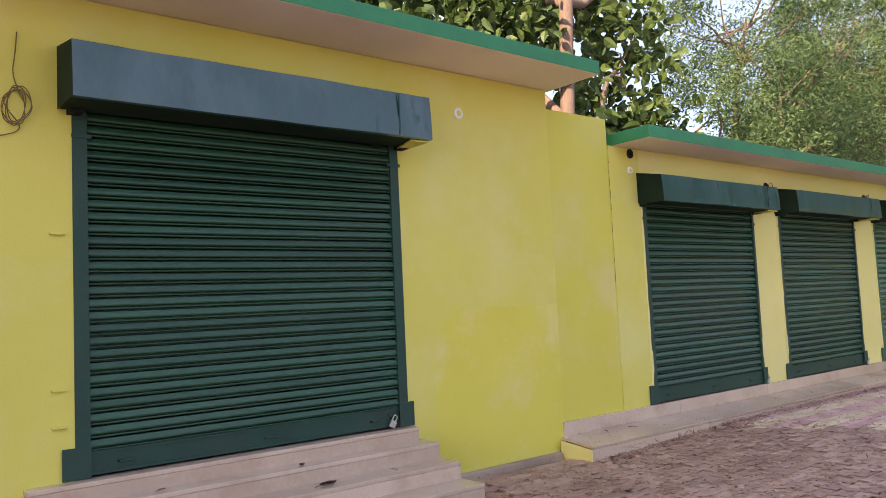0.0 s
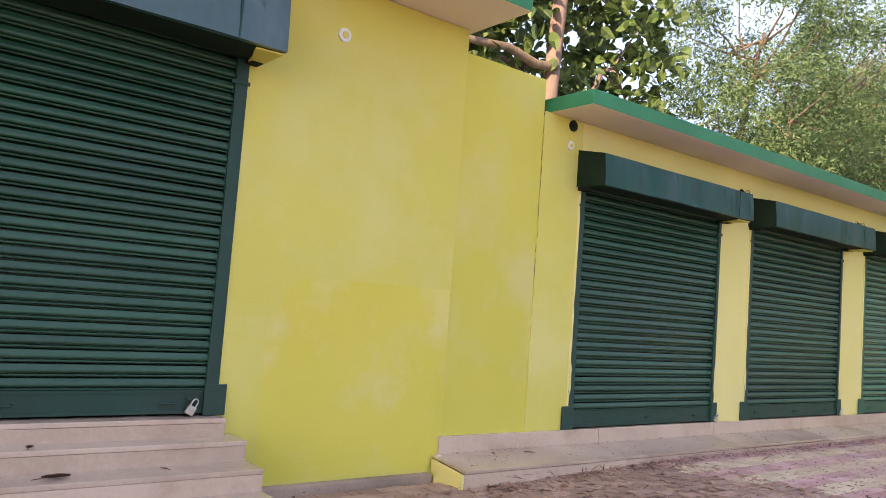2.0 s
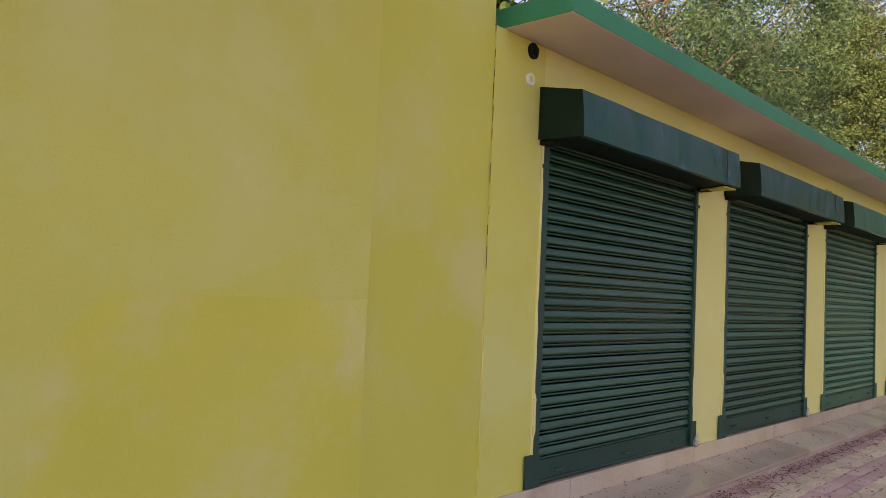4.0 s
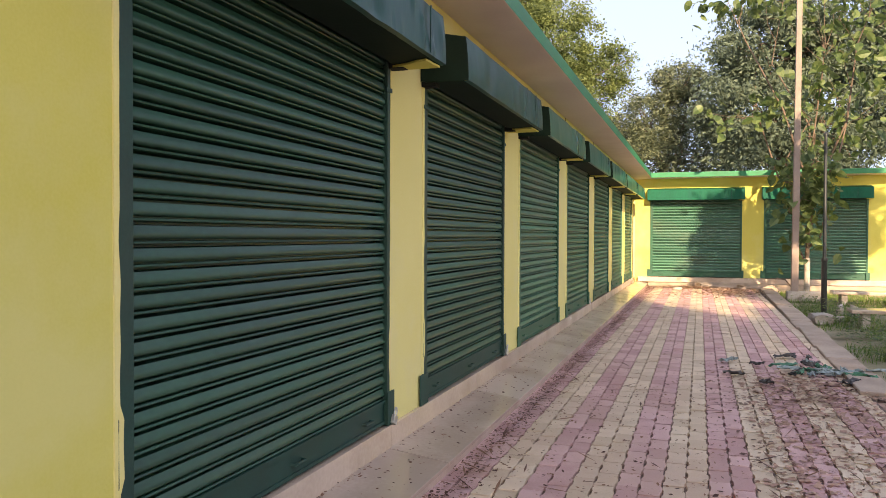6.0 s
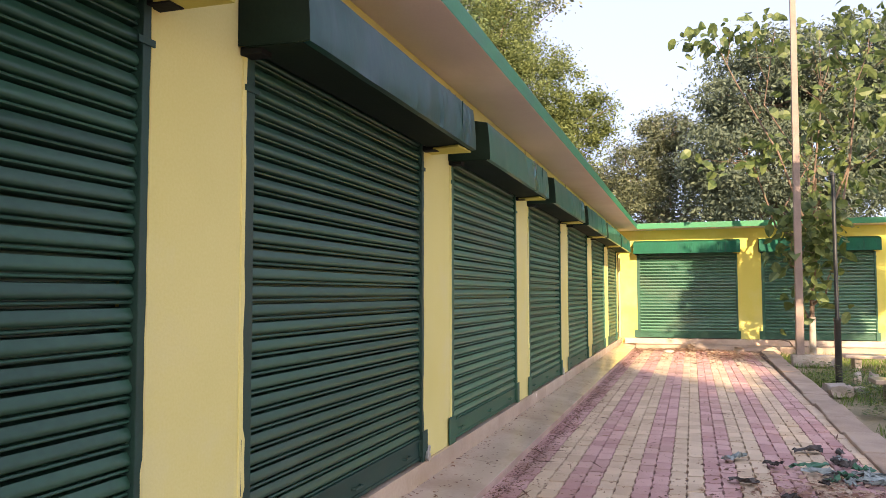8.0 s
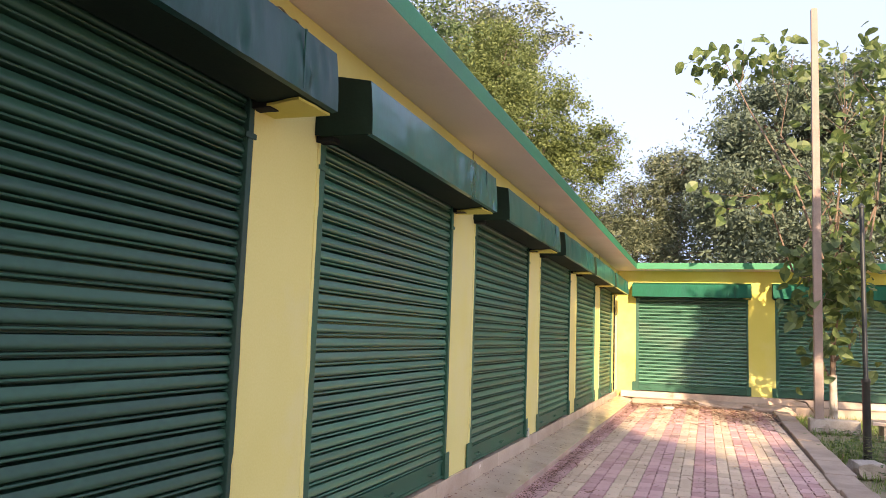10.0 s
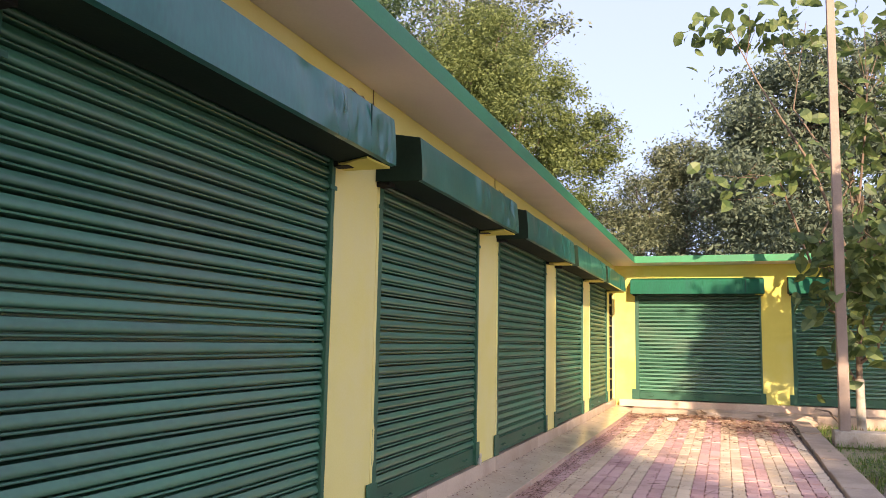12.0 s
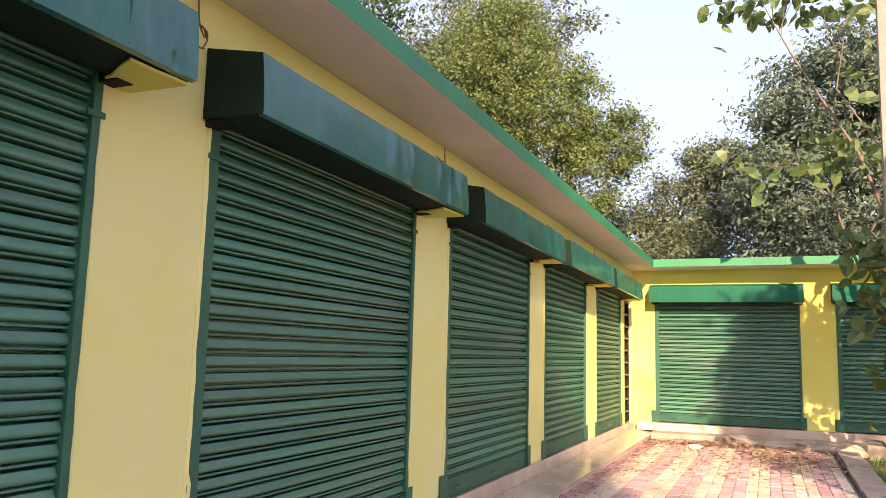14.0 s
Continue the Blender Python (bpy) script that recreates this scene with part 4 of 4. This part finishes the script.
# leaning tree on the lawn side
lt = tree("leaning_tree", (11.5, 1.15, 0), [(-0.2, 3.4, 8.6, 1.6, 1.4, 0.9), (0.4, 1.6, 9.4, 1.8, 1.8, 1.2), (0.2, 4.4, 9.6, 1.6, 1.4, 1.0)], 0.15, 7000, 0.12, 0.4, M["leaf_neem"], M["bark"],
          "dark leaning tree at the edge of the paving", 33, clumps=140, clump_r=0.45, lean=(-0.1, 2.9), fork=0.64, droop=0.5)
# added out of view; its crown throws the shadow on the end shutter
tree("lawn_tree", (15.3, -2.75, 0), [(-0.1, 1.28, 6.9, 1.0, 0.55, 1.6), (-0.2, -0.55, 7.1, 1.0, 0.5, 1.5), (0.2, -1.5, 7.4, 1.4, 0.8, 1.4)], 0.16, 13000, 0.20, 0.55, M["leaf_dark"], M["bark"],
     "slim unseen tree added on the lawn to shade the end shutter", 35, clumps=170, clump_r=0.30, fork=0.7)

# unseen trees added behind the walker to keep the sun off the shops
st = tree("shade_tree", (-32.0, -7.0, 0), [(0, 0, 12.6, 2.6, 1.8, 1.7), (1.3, 0, 14.6, 2.0, 1.8, 2.0), (-1.3, 0, 15.0, 2.0, 1.8, 2.0), (0, 0, 17.4, 2.6, 1.8, 1.7), (0, 0, 19.0, 1.8, 1.4, 1.2)], 0.3, 8000, 0.36, 0.5, M["leaf_yellow"], M["bark"],
          "tall unseen tree added behind the walk to shade the shops", 41, clumps=380, clump_r=0.5)
st["group"] = "shade trees behind the walk"
for k, (x, y, sc) in enumerate(((-28.0, -7.2, 1.0), (-24.0, -6.8, 1.04), (-20.2, -7.3, 0.98), (-16.4, -6.9, 1.0), (-13.4, -7.1, 0.84), (-36.0, -6.6, 1.0), (-8.0, -7.2, 0.62), (-4.2, -6.9, 0.58), (-0.6, -7.1, 0.60))):
    copy_thing(st, pose(x, y, 0, 0, 0, 180 * (k % 2) + 5 * k) @ Matrix.Scale(sc, 4))


# ---- grass, litter ----
def scatter_stuff(name, centres, size, aspect, material, label, category, seed, flat=True, z_jit=0.0):
    rng = np.random.default_rng(seed)
    n = len(centres)
    if flat:
        a = rng.uniform(0, 2 * np.pi, n)
        d = np.stack([np.cos(a), np.sin(a), rng.uniform(-0.1, 0.3, n)], 1)
        s = np.stack([-np.sin(a), np.cos(a), rng.uniform(-0.35, 0.35, n)], 1)
    else:
        a = rng.uniform(0, 2 * np.pi, n)
        d = np.stack([np.cos(a) * 0.5, np.sin(a) * 0.5, np.ones(n)], 1)
        s = np.stack([-np.sin(a), np.cos(a), np.zeros(n)], 1)
    L = (size * rng.uniform(0.4, 1.5, n))[:, None]
    W = L * (aspect * rng.uniform(0.6, 1.4, n))[:, None]
    c = centres
    p = np.stack([c - d * L * 0.5 * flat, c + s * W * 0.5 + d * L * (0.05 if flat else 0.1), c + d * L * (0.5 if flat else 1), c - s * W * 0.5 + d * L * 0.1], 1).reshape(-1, 3)
    return tagged(link(name, quads(name, p, 4, material), None), label, category, kind="stuff")


rng = np.random.default_rng(77)


def spots(n, x0, x1, y0, y1, z, jit=0.006):
    return np.stack([rng.uniform(x0, x1, n), rng.uniform(y0, y1, n), z + rng.uniform(0, jit, n)], 1)


g = spots(90000, 12.5, 30, -8, 2.05, -0.115, 0.02)
keep = np.array([noise.noise((x * 0.8, y * 0.8, 3.0)) > -0.28 for x, y, z in g]) & ~((g[:, 0] > 27.7))
scatter_stuff("grass", g[keep], 0.09, 0.09, M["grass"], "short patchy grass on the lawn", "grass", 5, flat=False)
w = np.concatenate([np.stack([rng.normal(cx, 0.16, 420), rng.normal(cy, 0.16, 420), -0.06 + 0.34 * rng.random(420) ** 1.6], 1) for cx, cy in ((21.1, 1.7), (20.3, 1.5), (17.6, 1.55), (18.4, 1.75), (21.9, 1.9), (16.4, 1.7))])
scatter_stuff("weeds", w, 0.06, 0.45, M["leaf_broad"], "low leafy weeds in the grass round the lamp post", "weeds", 17)
# litter: scattered bits, drifts along the ledge, heaps at the end and by the kerb
bits = np.concatenate([spots(4600, 6.8, 27.5, 2.5, 5.2, 0.004), spots(2200, 6.8, 14, 2.0, 5.2, 0.004)])
drift = np.stack([rng.uniform(6.6, 27.4, 7000), 5.19 - np.abs(rng.normal(0, 0.12, 7000)), 0.006 + rng.uniform(0, 0.025, 7000)], 1)
sill = np.stack([rng.uniform(6.6, 27, 1000), 5.572 - np.abs(rng.normal(0, 0.03, 1000)), 0.112 + rng.uniform(0, 0.008, 1000)], 1)
top = spots(1000, 6.6, 27.2, 5.25, 5.5, 0.0, 0.003)
top[:, 2] = 0.064 + (top[:, 1] - 5.205) * 0.125
for lot in (bits, drift):
    lot[:, 2] += GROUND_LOW * np.clip((9.0 - lot[:, 0]) / 2.0, 0, 1)
first = spots(3200, 2.0, 8.0, 2.0, 5.5, GROUND_LOW + 0.012, 0.01)
scatter_stuff("dead_leaves", np.concatenate([bits, drift, sill, top, first]), 0.022, 0.5, M["litter"], "dark dead leaf scraps scattered over the paving", "leaf litter", 6)


def heap(n, cx, cy, rx, ry, h):
    a = rng.normal(size=(n, 2)) * 0.5
    z = h * np.exp(-(a ** 2).sum(1)) * rng.uniform(0.2, 1, n)
    return np.stack([cx + a[:, 0] * rx, cy + a[:, 1] * ry, 0.008 + z], 1)


scatter_stuff("leaf_heap", np.concatenate([heap(1500, 25.8, 3.1, 1.1, 0.7, 0.07), heap(1500, 27.2, 4.1, 0.5, 1.3, 0.06), spots(900, 23.5, 27.4, 2.5, 5.1, 0.006), heap(500, 13.6, 2.9, 0.9, 0.6, 0.05)]), 0.06, 0.55, M["litter_pale"], "swept heaps of dry brown leaves on the walk", "leaf litter", 8)
scatter_stuff("soil_scraps", np.concatenate([heap(600, 13.2, 3.0, 1.6, 0.9, 0.03), heap(500, 9.5, 3.2, 2.0, 0.9, 0.02)]), 0.035, 0.6, M["litter"], "dark scraps and soil washed over the paving", "leaf litter", 9)

twig_at = np.concatenate([spots(260, 6.8, 27.4, 2.5, 5.2, 0.012), np.stack([rng.uniform(6.8, 20, 240), 5.15 - np.abs(rng.normal(0, 0.1, 240)), np.full(240, 0.015)], 1), spots(260, 9, 14.5, 2.3, 3.6, 0.012)])
scatter_stuff("twigs", twig_at, 0.16, 0.06, M["litter"], "thin dry twigs and stalks lying on the paving", "twigs", 15)

soil = np.concatenate([spots(5200, 4.5, 9.0, 2.0, 5.2, 0.0, 0.004), spots(2600, 8.6, 14.0, 2.0, 3.5, 0.0, 0.004)])
soil[:, 2] = 0.004 + GROUND_LOW * np.clip((9.0 - soil[:, 0]) / 2.5, 0, 1) + rng.uniform(0, 0.004, len(soil))
scatter_stuff("loose_soil", soil, 0.045, 0.7, M["dirt"], "loose brown soil and grit washed over the paving", "soil", 16)

# rubbish by the kerb's end
for k in range(26):
    r2 = random.Random(100 + k)
    bm = bmesh.new()
    bmesh.ops.create_grid(bm, x_segments=7, y_segments=5, size=0.5)
    sx, sy = r2.uniform(0.10, 0.30), r2.uniform(0.03, 0.11)
    for v in bm.verts:
        n = noise.noise_vector(Vector((v.co.x * 3 + k, v.co.y * 3, k)))
        v.co = Vector((v.co.x * sx + n.x * 0.05, v.co.y * sy + n.y * 0.05, 0.03 + 0.06 * abs(n.z) + 0.03 * n.x))
    bmesh.ops.solidify(bm, geom=bm.faces[:], thickness=0.004)
    m = M[("rag_blue", "rag_black", "rag_black", "rag_green", "rag_blue")[k % 5]]
    ob = tagged(link("rubbish_scrap", bm, m), ("crumpled pale blue plastic scrap on the rubbish heap", "charred black scrap on the rubbish heap", "charred black scrap on the rubbish heap", "torn green plastic on the rubbish heap", "crumpled pale blue plastic scrap on the rubbish heap")[k % 5], "rubbish", "rubbish heap by the kerb")
    at(ob, 14.3 + r2.gauss(0, 0.42), 2.86 + r2.gauss(0, 0.3), 0.0, r2.uniform(0, 360))

# ---- kerb, ledge slabs, pavers ----
kerb = structure("kerb", boxes((13.3, 27.6, 2.18, 2.40, -0.3, -0.02)), M["joint"], "row of worn concrete kerb stones beside the lawn", "kerb")
kb = boxes((0, 0.985, 0, 0.30, -0.2, 0.035), bevel=0.014)
for v in kb.verts:
    v.co += noise.noise_vector(v.co * 4) * 0.006
first_kerb = None
rnd = random.Random(12)
for k in range(14):
    x = 13.35 + k
    if first_kerb is None:
        first_kerb = o = part("kerb_stone", kb, M["concrete"], kerb)
    else:
        o = part("kerb_stone", first_kerb.data, None, kerb)
    o.location = (x, 2.165 + 0.18 * (20.0 - x) / 13 * 0.8 + rnd.uniform(-0.012, 0.012), rnd.uniform(-0.012, 0.008))
    o.rotation_euler = (rnd.uniform(-0.01, 0.01), rnd.uniform(-0.008, 0.008), -0.011 + rnd.uniform(-0.008, 0.008))

slab_me, face_me, sill_me = None, None, None
x = 6.49
k = 0
while x < 27.7:
    L = 1.83
    for nm, args in (("ledge_slab", (0, L - 0.005, 0, 0.385, -0.025, 0.0)), ("ledge_face", (0, L - 0.005, 0.008, 0.03, -0.32, -0.028)), ("sill_slab", (0, L - 0.004, 0.0, 0.19, -0.16, 0.0))):
        if nm == "ledge_slab":
            if slab_me is None:
                o = part(nm, boxes(args, bevel=0.004), M["ledge"], ledge)
                slab_me = o.data
            else:
                o = part(nm, slab_me, None, ledge)
            o.location = (x, 5.205, 0.060 + 0.0012 * (k % 3))
            o.rotation_euler.x = 0.125
        elif nm == "ledge_face":
            if face_me is None:
                o = part(nm, boxes(args, bevel=0.003), M["ledge"], ledge)
                face_me = o.data
            else:
                o = part(nm, face_me, None, ledge)
            o.location = (x, 5.206, 0.060)
        else:
            if sill_me is None:
                o = part(nm, boxes(args, bevel=0.004), M["ledge"], ledge)
                sill_me = o.data
            else:
                o = part(nm, sill_me, None, ledge)
            o.location = (x + 0.04, 5.577, SHUT_Z - 0.003 + 0.0008 * (k % 2))
    x += L
    k += 1


def paver_outline():
    """Zigzag-sided paver, 0.23 by 0.115."""
    pts = []
    zig = [0.003, 0.004, 0.004, -0.004, -0.004, 0.004, 0.004, 0.003]
    xs = [-0.1125, -0.100, -0.062, -0.042, 0.030, 0.050, 0.088, 0.1125]
    for xx, zz in zip(xs, zig):
        pts.append((xx, -0.0555 + zz))
    for xx, zz in zip(xs[::-1], zig[::-1]):
        pts.append((xx, 0.0555 + zz))
    return pts


def paver_parts():
    out = paver_outline()
    rings = [[(x, y, -0.03) for x, y in out], [(x, y, -0.003) for x, y in out], [(x * 0.985, y * 0.965, 0.0) for x, y in out]]
    verts = [p for r in rings for p in r]
    n = len(out)
    faces = []
    for a in (0, 1):
        for k in range(n):
            faces.append((a * n + k, a * n + (k + 1) % n, (a + 1) * n + (k + 1) % n, (a + 1) * n + k))
    faces.append(tuple(range(2 * n, 3 * n)))
    return verts, faces


PV, PF = paver_parts()
PAVER = {}
for key in ("paver_red", "paver_buff", "paver_soiled"):
    me = bpy.data.meshes.new("paver")
    me.from_pydata(PV, [], PF)
    me.materials.append(M[key])
    PAVER[key] = me
rest = {"paver_red": ([], []), "paver_buff": ([], []), "paver_soiled": ([], [])}
rnd = random.Random(31)
near = 0
for col in range(-22, 23):
    y = 5.235 - 0.12 * (col + 0.5)
    stripe = "paver_red" if (col // 2) % 2 == 0 else "paver_buff"
    for row in range(-21, 90):
        x = 7.1 + 0.233 * row + (0.07 if (col // 2) % 2 else 0.0) + (0.1165 if col % 2 else 0.0)
        low = x < 7.3
        key = "paver_soiled" if x + 1.2 * noise.noise((x * 0.9, y * 0.9, 4.0)) < 8.7 else stripe
        if y > 5.18 and not low:
            continue
        if y < 2.44 and x > 13.2:
            continue
        if y > 5.5 or (low and y > 4.80 and x < 5.2) or x > 27.6:
            continue
        slope = GROUND_LOW * min(1.0, max(0.0, (9.0 - x) / 2.5))
        z = slope + rnd.uniform(-0.004, 0.004)
        tilt = (rnd.uniform(-0.012, 0.012), rnd.uniform(-0.012, 0.012), rnd.uniform(-0.012, 0.012))
        if 9.6 < x < 13.2 and 2.9 < y < 5.2 and near < 300:
            o = part("paver", PAVER[key], None, pavement)
            o.location, o.rotation_euler = (x, y, z), tilt
            near += 1
            continue
        m = Matrix.Translation((x, y, z)) @ Euler(tilt).to_matrix().to_4x4()
        vs, fs = rest[key]
        b = len(vs)
        vs.extend(tuple(m @ Vector(p)) for p in PV)
        fs.extend(tuple(b + i for i in f) for f in PF)
for key, (vs, fs) in rest.items():
    me = bpy.data.meshes.new("pavers")
    me.from_pydata(vs, [], fs)
    me.materials.append(M[key])
    tagged(part("pavers", me, None, pavement), kind="stuff")
